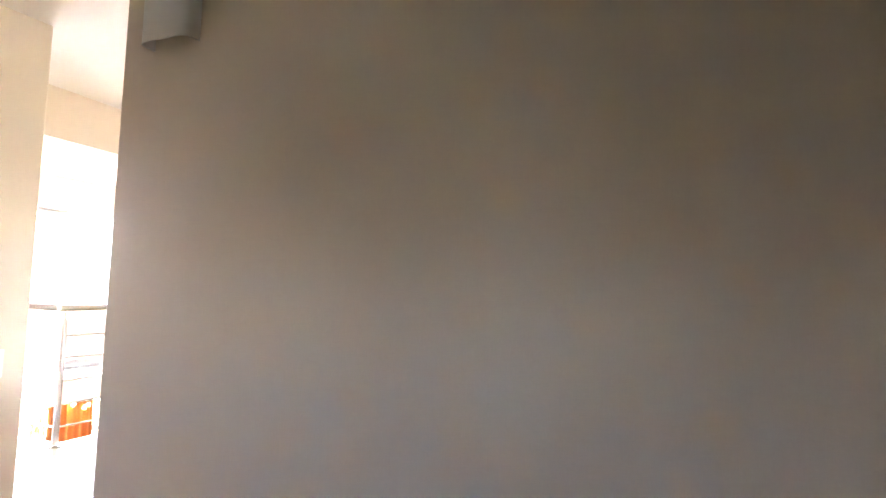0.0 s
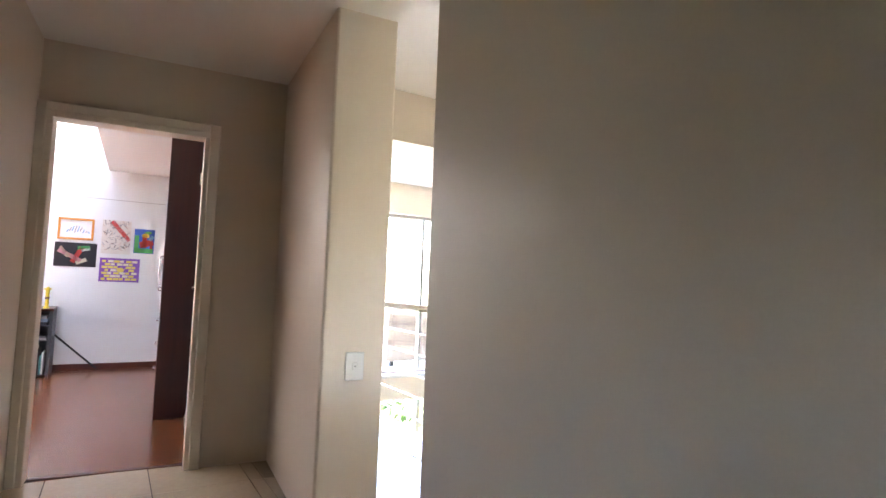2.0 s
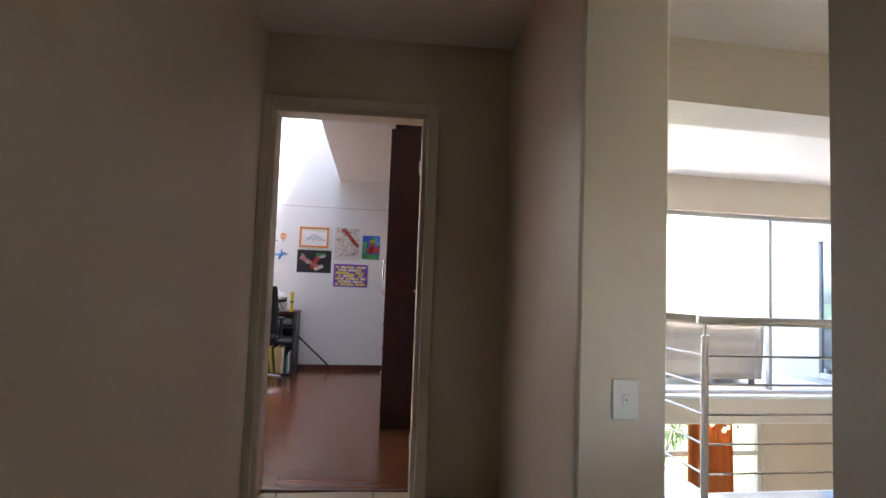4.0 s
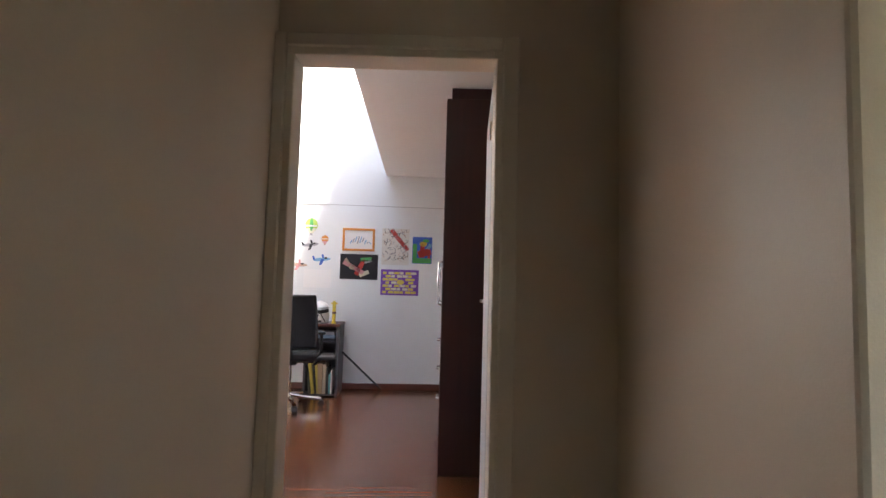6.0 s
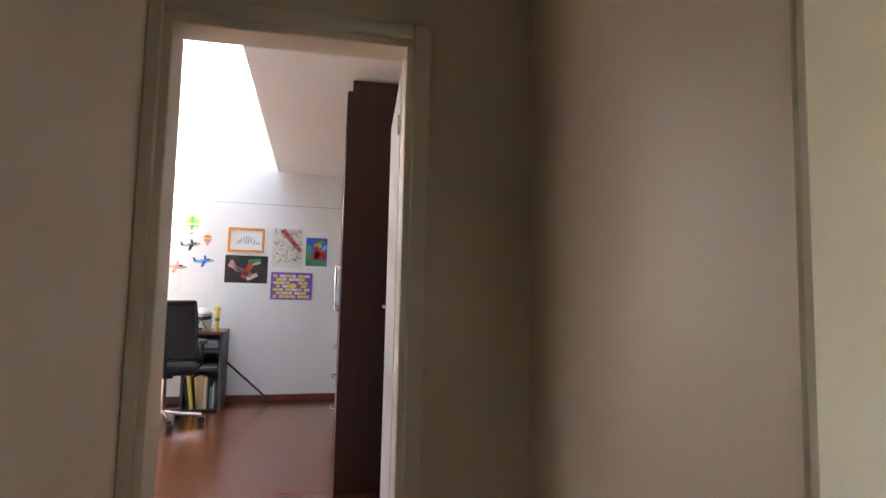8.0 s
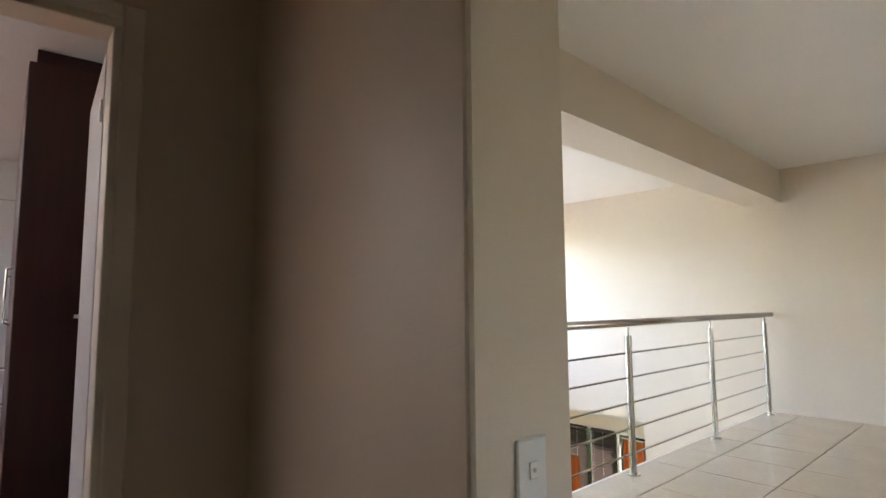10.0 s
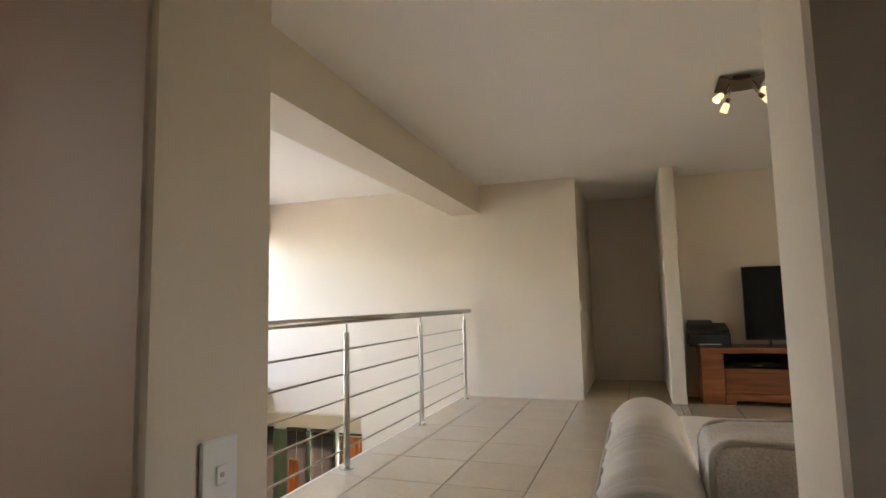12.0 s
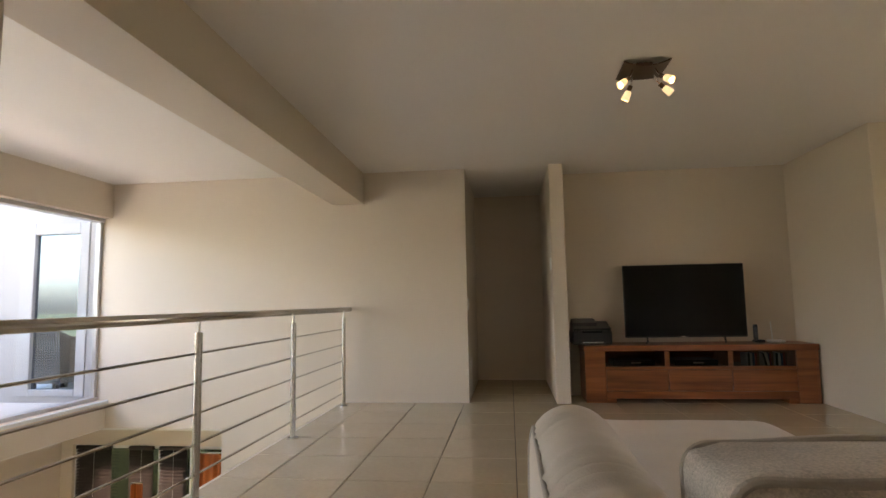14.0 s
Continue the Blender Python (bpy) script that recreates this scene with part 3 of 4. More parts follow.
for i, (a, b, h) in enumerate(((0.10, 0.52, 0.055), (0.62, 1.02, 0.05))):
    dv = empty("disc_player", n0 + w * (1 if i == 0 else 0) + 0.27, 6.925, 0.36, "slim black disc player on the cabinet shelf", "disc player")
    xx = n0 + w * (1 if i == 0 else 0) + 0.08
    part("case", local(box(xx, 6.815, 0.366, xx + 0.42, 7.085, 0.366 + h, 0.004), dv), PLASTIC_K, dv)
    part("display", local(box(xx + 0.18, 6.812, 0.385, xx + 0.28, 6.814, 0.40), dv), ALU_GREY, dv)
    part("foot", local(box(xx + 0.03, 6.845, 0.36, xx + 0.06, 6.875, 0.366), dv), PLASTIC_K, dv)
    part("foot", local(box(xx + 0.36, 6.845, 0.36, xx + 0.39, 6.875, 0.366), dv), PLASTIC_K, dv)
shades = [flat("book_" + n, c) for n, c in (("grey", (0.35, 0.35, 0.36)), ("black", (0.03, 0.03, 0.03)), ("white", (0.7, 0.7, 0.68)), ("blue", (0.06, 0.10, 0.2)), ("red", (0.28, 0.04, 0.03)), ("brown", (0.2, 0.12, 0.07)))]
for k in range(18):
    x = n0 + 2 * w + 0.16 + 0.022 * k
    hh = 0.115 + 0.012 * random.random()
    lean = 14 if 5 < k < 10 else 0
    bk = link("disc_case", box(0, 0, 0, 0.015 + 0.004 * random.random(), 0.13, hh, 0.001), shades[k % 6])
    bk.matrix_world = pose(x + (0.03 if lean else 0), 6.825, 0.3605 + (0.002 if lean else 0), 0, -lean * 0.9, 0)
    tagged(bk, "thin plastic disc case standing on the cabinet shelf", "disc case", "disc cases in the cabinet")


# ---- sofa ----
before = set(bpy.data.objects.keys())
def bumpy_arm(x0, x1, y0, y1, zt):
    """A rounded slipcovered arm with crosswise creases."""
    rings = []
    n = 110
    for i in range(n + 1):
        y = y0 + (y1 - y0) * i / n
        t = i / n
        drop = 0.16 * max(0, (t - 0.86) / 0.14) ** 2
        ring = []
        wv = 0.013 * (math.sin(t * 92 + 2.2 * math.sin(t * 17)) + 0.5 * math.sin(t * 41 + 1)) * (0.35 + 0.65 * math.sin(t * 9 + 1) ** 2)
        half = (x1 - x0) / 2
        zc = zt - half - drop
        prof = [(-half * 0.98, 0.06), (-half, 0.3)] + [(half * math.cos(math.pi * (1 - k / 14)), None) for k in range(15)] + [(half, 0.3), (half * 0.98, 0.06)]
        for j, (px, pz) in enumerate(prof):
            if pz is None:
                a = math.pi * (1 - (j - 2) / 14)
                crease = wv * max(0, math.sin(a)) * (0.55 - 0.45 * math.cos(a + 0.4 * math.sin(t * 23)))
                ring.append(((x0 + x1) / 2 + (half + crease) * math.cos(a), y, zc + (half + crease) * math.sin(a) * 1.0))
            else:
                ring.append(((x0 + x1) / 2 + px, y, min(pz, zc - 0.01)))
        rings.append(ring)
    return loft(rings)


def sofa():
    s = empty("corner_sofa", -0.1, 2.6, 0, "cream slipcovered corner sofa with a long chaise seat", "sofa")
    def p(name, b, m, label="", parent=s):
        return part(name, local(b, s), m, parent, label, True)
    p("base", box(-1.24, 1.68, 0.05, 1.05, 2.62, 0.26, 0.02, None, 3), COTTON)
    p("chaise_base", box(-1.02, 2.60, 0.05, -0.08, 3.98, 0.26, 0.03, None, 3), COTTON)
    p("back_frame", box(-1.24, 1.66, 0.26, 1.05, 1.80, 0.70, 0.03, None, 3), COTTON)
    p("armrest", bumpy_arm(-1.27, -1.02, 1.66, 2.86, 0.735), COTTON, "rounded arm with creased cotton cover")
    seam = [(-1.258, 1.70 + 1.0 * k / 20, 0.668 + 0.003 * math.sin(k)) for k in range(21)] + [(-1.262, 2.76, 0.64), (-1.268, 2.82, 0.58), (-1.27, 2.865, 0.46), (-1.27, 2.868, 0.2)]
    p("arm_piping", tube(seam, 0.006), PIPING, "dark piping")
    p("chaise_cushion", pillow(-1.00, 1.90, 0.26, -0.06, 4.02, 0.44, 0.05, 5, 0.02, 1), COTTON, "long flat chaise cushion")
    p("seat_cushion", pillow(-0.05, 1.90, 0.26, 0.98, 2.66, 0.45, 0.05, 5, 0.02, 2), COTTON)
    p("armrest", bumpy_arm(1.05, 1.30, 1.66, 2.70, 0.70), COTTON)
    for x in (-1.15, 1.2):
        for y in (1.75, 2.55):
            p("foot", box(x - 0.03, y - 0.03, 0, x + 0.03, y + 0.03, 0.06, 0.004), MAHOGANY, "short dark wooden foot")
    return s


sofa()


def back_cushion(x0, x1, label, seed):
    z0, z1, y0, y1 = 0.44, 0.80, 1.80, 2.05
    c = empty("back_cushion", (x0 + x1) / 2, 1.92, z0, label, "cushion", "back cushions on the sofa")
    part("cover", local(pillow(x0, y0, z0, x1, y1, z1, 0.045, 5, 0.014, seed), c), LINEN, c, "", True)
    for y, k in ((y0 + 0.02, 1), (y1 - 0.02, 2)):
        r = 0.05
        path = []
        for cx, cz, a0 in ((x1 - r, z1 - r, 0), (x0 + r, z1 - r, 90), (x0 + r, z0 + r, 180), (x1 - r, z0 + r, 270)):
            for a in range(0, 91, 15):
                path.append((cx + (r - 0.006) * math.cos(radians(a0 + a)), y, cz + (r - 0.006) * math.sin(radians(a0 + a))))
        full = []
        for u, v in zip(path, path[1:] + path[:1]):
            m = max(1, int((Vector(v) - Vector(u)).length / 0.05))
            for q in range(m):
                f = Vector(u).lerp(Vector(v), q / m)
                t = (f.x - x0) / (x1 - x0)
                up = 1 if f.z > (z0 + z1) / 2 else -1
                f.z += 0.008 * (1 - (2 * t - 1) ** 2) * (1 if up > 0 else 0) + 0.004 * math.sin(f.x * 17 + k)
                full.append(f)
        part("piping", local(tube(full + [full[0]], 0.008), c), PIPING, c, "corded dark piping")
    return c


back_cushion(-1.035, -0.03, "plump cream linen back cushion with corded edges", 3)
back_cushion(-0.01, 0.98, "plump cream linen back cushion with corded edges", 4)


settle(before, -0.025, -0.09)


# ---- ceiling spotlight ----
def spotlight(x, y, z, label, s=1.0):
    e = empty("ceiling_spotlight", x, y, z, label, "ceiling lamp")
    rows = []
    for i in range(13):
        u = -1 + i / 6
        wd = 0.105 + 0.03 * u * u
        rows.append([(s * u * 0.135, -s * wd, -0.030 - 0.02 * (1 - u * u)), (s * u * 0.135, s * wd, -0.030 - 0.02 * (1 - u * u)), (s * u * 0.135, s * wd, -0.022 - 0.02 * (1 - u * u)), (s * u * 0.135, -s * wd, -0.022 - 0.02 * (1 - u * u))])
    part("plate", loft(rows), BRONZE, e, "curved dark bronze plate")
    part("mount", box(-0.05, -0.05, -0.028, 0.05, 0.05, 0.0, 0.004), BRONZE, e)
    for sx, sy, dx, dy in ((-0.07, -0.05, -0.09, -0.055), (-0.05, 0.06, -0.035, 0.02), (0.06, -0.05, 0.07, -0.09), (0.08, 0.05, 0.10, 0.02)):
        a = Vector((sx * s, sy * s, -0.045))
        b = Vector((sx * s + dx * 0.35, sy * s + dy * 0.35, -0.105))
        d = Vector((dx, dy, -0.085)).normalized()
        part("arm", tube([a, a.lerp(b, 0.5) + Vector((0, 0, -0.006)), b], 0.006), CHROME, e)
        hd = part("socket", rod(b - d * 0.005, b + d * 0.028, 0.014, 14), BRONZE, e)
        c = b + d * 0.03
        q = d.to_track_quat("Z", "Y").to_matrix()
        ring = lambda r, h: [c + q @ Vector((r * math.cos(k * math.tau / 16), r * math.sin(k * math.tau / 16), h)) for k in range(16)]
        part("glass_shade", loft([ring(0.015, 0), ring(0.020, 0.006), ring(0.025, 0.060), ring(0.022, 0.0595), ring(0.016, 0.02)]), LAMPGLASS, e, "glowing frosted glass shade", True)
        part("bulb", rod(c + d * 0.028, c + d * 0.054, 0.008, 10), BULB, e, "small glowing bulb")
    return e


spotlight(-0.49, 4.31, H, "lit four-armed spotlight on a curved bronze plate")


# ---- bedroom ----
def wardrobe():
    x0, x1, yf, yb = -6.81, -4.55, 0.693, 1.08
    wd = empty("wardrobe", -5.8, 0.95, 0, "tall dark mahogany wardrobe with long chrome handles", "wardrobe")
    def p(name, b, m=MAHOGANY, parent=wd, label=""):
        return part(name, local(b, wd), m, parent, label)
    p("end_panel", box(x1 - 0.022, yf, 0.0, x1, yb, 2.355, 0.002))
    p("end_panel", box(x0, yf, 0.0, x0 + 0.022, yb, 2.355, 0.002))
    p("carcass", box(x0 + 0.022, yf + 0.024, 0.06, x1 - 0.022, yb, 2.355))
    p("top_box", box(x0, yf + 0.03, 2.355, x1, yb, 2.425, 0.002))
    p("plinth", box(x0 + 0.022, yf + 0.05, 0, x1 - 0.022, yb, 0.06))
    n = 4
    dw = (x1 - 0.022 - x0 - 0.022) / n
    for i in range(n):
        a = x0 + 0.022 + dw * i
        z0 = 0.80 if i == 1 else 0.07
        d = p("door", box(a + 0.003, yf - 0.002, z0, a + dw - 0.003, yf + 0.020, 2.35, 0.002))
        hx = a + (0.06 if i % 2 else dw - 0.06)
        part("handle", local(tube([(hx, yf - 0.002, 1.02), (hx, yf - 0.032, 1.03), (hx, yf - 0.034, 1.18), (hx, yf - 0.032, 1.33), (hx, yf - 0.002, 1.34)], 0.006), wd), CHROME, d, "slim chrome handle")
        if i == 1:
            for z in (0.07, 0.32, 0.56):
                dr = p("drawer", box(a + 0.003, yf - 0.002, z, a + dw - 0.003, yf + 0.020, z + 0.232, 0.002))
                hz = z + 0.14
                part("handle", local(tube([(a + dw * 0.35, yf - 0.002, hz), (a + dw * 0.36, yf - 0.034, hz), (a + dw * 0.64, yf - 0.034, hz), (a + dw * 0.65, yf - 0.002, hz)], 0.006), wd), CHROME, dr, "slim chrome handle")
    return wd


wd = wardrobe()
wd.matrix_world = pose(-4.55, 0.693, 0, 0, 0, -4.3) @ pose(4.55, -0.693, 0) @ wd.matrix_world

before = set(bpy.data.objects.keys())


def desk():
    d = empty("desk", -7.3, -1.0, 0, "dark grey desk with a red-brown top and open end shelves", "desk")
    def p(name, b, m=PLASTIC_G):
        return part(name, local(b, d), m, d)
    x0, x1 = -7.595, -7.12
    tagged(p("top", box(x0, -1.95, 0.72, x1 + 0.01, -0.49, 0.75, 0.003), SKIRT), "red-brown wooden top")
    p("side_panel", box(x0, -0.525, 0, x1, -0.495, 0.72, 0.002))
    p("side_panel", box(x0, -0.85, 0, x1, -0.825, 0.72, 0.002))
    p("side_panel", box(x0, -1.94, 0, x1, -1.915, 0.72, 0.002))
    p("back_panel", box(x0, -0.825, 0.02, x0 + 0.012, -0.525, 0.72))
    p("modesty_panel", box(x0, -1.915, 0.35, x0 + 0.015, -0.85, 0.72))
    for z in (0.03, 0.40, 0.565):
        p("shelf", box(x0 + 0.012, -0.825, z - 0.018, x1 - 0.01, -0.525, z, 0.001))


desk()


def stack(x, y, z, items):
    for dx, dy, h, m, label in items:
        b = link("flat_file", box(x - dx / 2, y - dy / 2, z, x + dx / 2, y + dy / 2, z + h, 0.002), m)
        tagged(b, label, "papers", "papers on the desk shelves")
        z += h + 0.0005


GREYBLUE = flat("blue_grey_file", (0.22, 0.30, 0.40))
stack(-7.30, -0.675, 0.5655, ((0.26, 0.25, 0.03, PLASTIC_G, "dark folder lying flat on the desk shelf"), (0.28, 0.27, 0.035, GREYBLUE, "blue-grey files lying flat on the shelf"), (0.24, 0.24, 0.03, shades[0], "grey papers lying flat on the shelf")))
stack(-7.30, -0.675, 0.4005, ((0.28, 0.27, 0.025, shades[0], "grey papers lying flat on the shelf"), (0.26, 0.25, 0.02, PLASTIC_G, "dark folder lying flat on the desk shelf")))
BINDERS = [flat("binder_" + n, c) for n, c in (("yellow", (0.62, 0.52, 0.10)), ("cream", (0.65, 0.58, 0.45)), ("tan", (0.50, 0.37, 0.24)), ("teal", (0.10, 0.36, 0.40)), ("black", (0.03, 0.03, 0.03)), ("white", (0.72, 0.72, 0.7)))]
yy = -0.815
for k, (m, wdt, hgt, lean) in enumerate(((4, 0.02, 0.29, 8), (0, 0.028, 0.31, 8), (4, 0.018, 0.30, 7), (0, 0.025, 0.29, 6), (2, 0.05, 0.31, 0), (1, 0.03, 0.30, 0), (4, 0.02, 0.27, 0), (3, 0.016, 0.20, 0), (5, 0.014, 0.24, 0))):
    b = link("ring_binder", box(-0.24, 0, 0, 0.0, wdt, hgt, 0.002), BINDERS[m])
    b.matrix_world = pose(-7.13, yy + (0.03 if lean else 0), 0.0305, lean, 0, 0)
    tagged(b, "upright file on the low desk shelf", "file", "files on the desk shelf")
    yy += wdt + 0.005

hm = empty("toy_helmet", -7.24, -0.72, 0.75, "white plastic toy helmet with a black visor", "helmet")
profile = ((0.078, 0.0), (0.090, 0.010), (0.096, 0.045), (0.100, 0.090), (0.101, 0.125), (0.097, 0.155), (0.086, 0.185), (0.066, 0.208), (0.038, 0.223), (0.006, 0.228))
rings = [[(1.12 * r * math.cos(a), r * math.sin(a), z) for a in [math.tau * k / 32 for k in range(32)]] for r, z in profile]
part("shell", loft(rings), PLASTIC_W, hm, "", True)
part("crest", tube([(0.113 * math.cos(u), 0, 0.112 + 0.119 * math.sin(u)) for u in [0.75 + 0.16 * k for k in range(12)]], 0.006), PLASTIC_W, hm)


def face_plate(name, spans, m, label):
    """A thin plate bent round the front of the helmet, from angles and heights."""
    rows = [[(1.12 * 0.103 * math.cos(a0 + (a1 - a0) * k / 10), 0.103 * math.sin(a0 + (a1 - a0) * k / 10), z0 + (z1 - z0) * abs(k / 5 - 1)) for k in range(11)] for a0, a1, z0, z1 in spans]
    b = loft(rows, None, False)
    bmesh.ops.solidify(b, geom=b.faces[:], thickness=0.004)
    part(name, b, m, hm, label)


face_plate("visor", ((-1.05, 1.05, 0.100, 0.118), (-1.05, 1.05, 0.138, 0.152)), PLASTIC_K, "wide black visor")
face_plate("brow_line", ((-1.2, 1.2, 0.156, 0.160), (-1.2, 1.2, 0.161, 0.165)), PLASTIC_G, "thin grey brow line")
for sy in (-1, 1):
    part("cheek_line", tube([(0.113, sy * 0.010, 0.098), (0.109, sy * 0.030, 0.060), (0.097, sy * 0.055, 0.020)], 0.005), PLASTIC_K, hm, "slanting black cheek line")
    part("ear_disc", rod((0.0, sy * 0.098, 0.085), (0.0, sy * 0.108, 0.085), 0.026, 18), PLASTIC_W, hm)
part("mouth_grille", box(0.100, -0.016, 0.012, 0.110, 0.016, 0.034, 0.003), PLASTIC_G, hm)
hm.matrix_world = pose(-7.24, -0.72, 0.75, 0, 0, 8)

YEL = flat("yellow_plastic", (0.72, 0.56, 0.05), 0.35)
ty = empty("yellow_toy_tower", -7.17, -0.565, 0.75, "slim yellow plastic toy standing on the desk", "toy")
part("base", rod((0, 0, 0), (0, 0, 0.02), 0.026, 16), YEL, ty)
part("column", rod((0, 0, 0.02), (0, 0, 0.19), 0.018, 14), YEL, ty)
part("band", rod((0, 0, 0.10), (0, 0, 0.125), 0.021, 14), shades[5], ty, "brown band")
part("top", rod((0, 0, 0.19), (0, 0, 0.235), 0.022, 14, None, 0.012), YEL, ty)
part("cross_bar", box(-0.01, -0.035, 0.205, 0.01, 0.035, 0.220, 0.003), YEL, ty)

pc = empty("pen_holder", -7.29, -0.91, 0.75, "black pen holder full of pens", "pen holder")
part("cup", rod((0, 0, 0), (0, 0, 0.10), 0.042, 18, None, 0.045), PLASTIC_K, pc)
for k in range(7):
    a = k * 0.9
    part("pen", rod((0.02 * math.cos(a), 0.02 * math.sin(a), 0.09), (0.045 * math.cos(a), 0.045 * math.sin(a), 0.18 + 0.01 * (k % 3)), 0.0045, 8), (PLASTIC_K, shades[3], PLASTIC_G)[k % 3], pc)
sb = empty("small_box", -7.24, -0.83, 0.75, "small dark box on the desk top", "box")
part("body", box(-0.04, -0.03, 0, 0.04, 0.03, 0.05, 0.004), PLASTIC_G, sb)
part("lid", box(-0.042, -0.032, 0.0505, 0.042, 0.032, 0.062, 0.003), PLASTIC_K, sb)

lean = tagged(link("leaning_pole", rod((-7.35, -0.4835, 0.44), (-7.555, -0.06, 0.012), 0.011, 10), PLASTIC_K), "thin black pole leaning on the desk side", "pole")


def office_chair():
    c = empty("office_chair", -6.66, -0.90, 0, "black mesh office chair with a chrome star base", "chair", rz=10)
    rows = []
    for i in range(13):
        t = i / 12
        z = 0.56 + 0.48 * t
        wdt = 0.235 - 0.03 * t + 0.01 * math.sin(math.pi * t)
        rows.append([(0.23 + 0.04 * (t - 0.3) ** 2 * 2 + 0.05 * (2 * u - 1) ** 2 * -1, wdt * (2 * u - 1), z) for u in [k / 12 for k in range(13)]])
    b = loft(rows, None, False)
    bmesh.ops.solidify(b, geom=b.faces[:], thickness=0.012)
    bk = part("backrest", b, MESHCLOTH, c, "tall black mesh back", True)
    edge = [Vector(r[0]) for r in rows] + [Vector(p) for p in rows[-1]] + [Vector(r[-1]) for r in rows[::-1]] + [Vector(p) for p in rows[0][::-1]]
    part("back_frame", tube(edge, 0.013), PLASTIC_K, bk)
    part("back_strut", tube([(0.05, 0, 0.42), (0.25, 0, 0.44), (0.29, 0, 0.60), (0.27, 0, 0.80)], 0.022), PLASTIC_K, c)
    part("seat", pillow(-0.26, -0.245, 0.44, 0.23, 0.245, 0.52, 0.035, 5, 0.015, 8), MESHCLOTH, c, "", True)
    for s in (-1, 1):
        part("arm_post", tube([(0.02, s * 0.24, 0.46), (0.02, s * 0.285, 0.50), (0.02, s * 0.285, 0.68)], 0.016), PLASTIC_K, c)
        part("armrest", box(-0.13, s * 0.285 - 0.035, 0.68, 0.12, s * 0.285 + 0.035, 0.712, 0.014, None, 3), PLASTIC_K, c)
    part("gas_lift", rod((0, 0, 0.10), (0, 0, 0.42), 0.024, 16), CHROME, c)
    part("tilt_housing", box(-0.09, -0.07, 0.395, 0.10, 0.07, 0.44, 0.01), PLASTIC_K, c)
    part("lever", rod((0, 0, 0.41), (0.02, 0.23, 0.41), 0.006, 8), CHROME, c)
    for k in range(5):
        a = math.radians(12 + 72 * k)
        e = Vector((0.31 * math.cos(a), 0.31 * math.sin(a), 0.075))
        leg = part("leg", tube([(0.02 * math.cos(a), 0.02 * math.sin(a), 0.115), e * 0.5 + Vector((0, 0, 0.055)), e], 0.018), CHROME, c, "chrome star leg")
        t = Vector((-math.sin(a), math.cos(a), 0))
        part("caster", rod(Vector((e.x, e.y, 0.03)) - t * 0.022, Vector((e.x, e.y, 0.03)) + t * 0.022, 0.03, 16), PLASTIC_K, leg, "black twin caster")
    return c


office_chair()
settle(before, 0.192, 0.30)

# pictures on the far bedroom wall
XP = XB + 0.0015


def hang(y, z):
    """From the layout of the sheets to metres on the wall."""
    return 0.955 * y + 0.31, 0.955 * z + 0.027


def sheet(name, y0, z0, y1, z1, m, label, category="picture", t=0.004):
    (y0, z0), (y1, z1) = hang(y0, z0), hang(y1, z1)
    e = empty(name, XP, (y0 + y1) / 2, (z0 + z1) / 2, label, category, "pictures on the bedroom wall")
    part("sheet", local(box(XP, y0, z0, XP + t, y1, z1), e), m, e)
    return e


INK = {n: flat("ink_" + n, c) for n, c in dict(black=(0.02, 0.02, 0.022), red=(0.5, 0.05, 0.04), green=(0.08, 0.38, 0.10), blue=(0.04, 0.12, 0.5), sky=(0.20, 0.42, 0.62), purple=(0.20, 0.08, 0.42), yellow=(0.72, 0.60, 0.12), cream=(0.72, 0.68, 0.52), grey=(0.35, 0.36, 0.37), orange=(0.70, 0.28, 0.05), tan=(0.50, 0.36, 0.26), white=(0.78, 0.78, 0.76), lime=(0.42, 0.56, 0.10), pink=(0.62, 0.30, 0.30)).items()}


def shape(e, name, pts, m, lift=0.0045):
    """A flat cut-out on the wall, from y and z pairs."""
    part(name, local(prism([hang(*p) for p in pts], 0, XP + lift, XP + lift + 0.0012), e), INK[m], e)


def ellipse(cy, cz, ry, rz, n=14, a=0.0):
    return [(cy + ry * math.cos(t) * math.cos(a) - rz * math.sin(t) * math.sin(a), cz + ry * math.cos(t) * math.sin(a) + rz * math.sin(t) * math.cos(a)) for t in [math.tau * k / n for k in range(n)]]


def bar(y0, z0, y1, z1, w):
    d = Vector((y1 - y0, z1 - z0)).normalized() * (w / 2)
    return [(y0 - d.y, z0 + d.x), (y0 + d.y, z0 - d.x), (y1 + d.y, z1 - d.x), (y1 - d.y, z1 + d.x)]


# framed drawing
e = sheet("framed_picture", -0.575, 1.61, -0.23, 1.845, PAPER, "small pencil drawing in an orange wooden frame")
for a, b, c, d in ((-0.592, 1.838, -0.212, 1.863), (-0.592, 1.593, -0.212, 1.618), (-0.592, 1.618, -0.567, 1.838), (-0.237, 1.618, -0.212, 1.838)):
    part("frame_bar", local(box(XP, *hang(a, b), XP + 0.018, *hang(c, d), 0.003), e), INK["orange"], e, "orange wooden frame")
for k in range(9):
    y = -0.50 + 0.028 * k
    shape(e, "drawn_line", bar(y, 1.68 + 0.01 * (k % 3), y + 0.02, 1.72 + 0.05 * math.sin(k * 0.5), 0.012), "grey" if k % 2 else "sky")
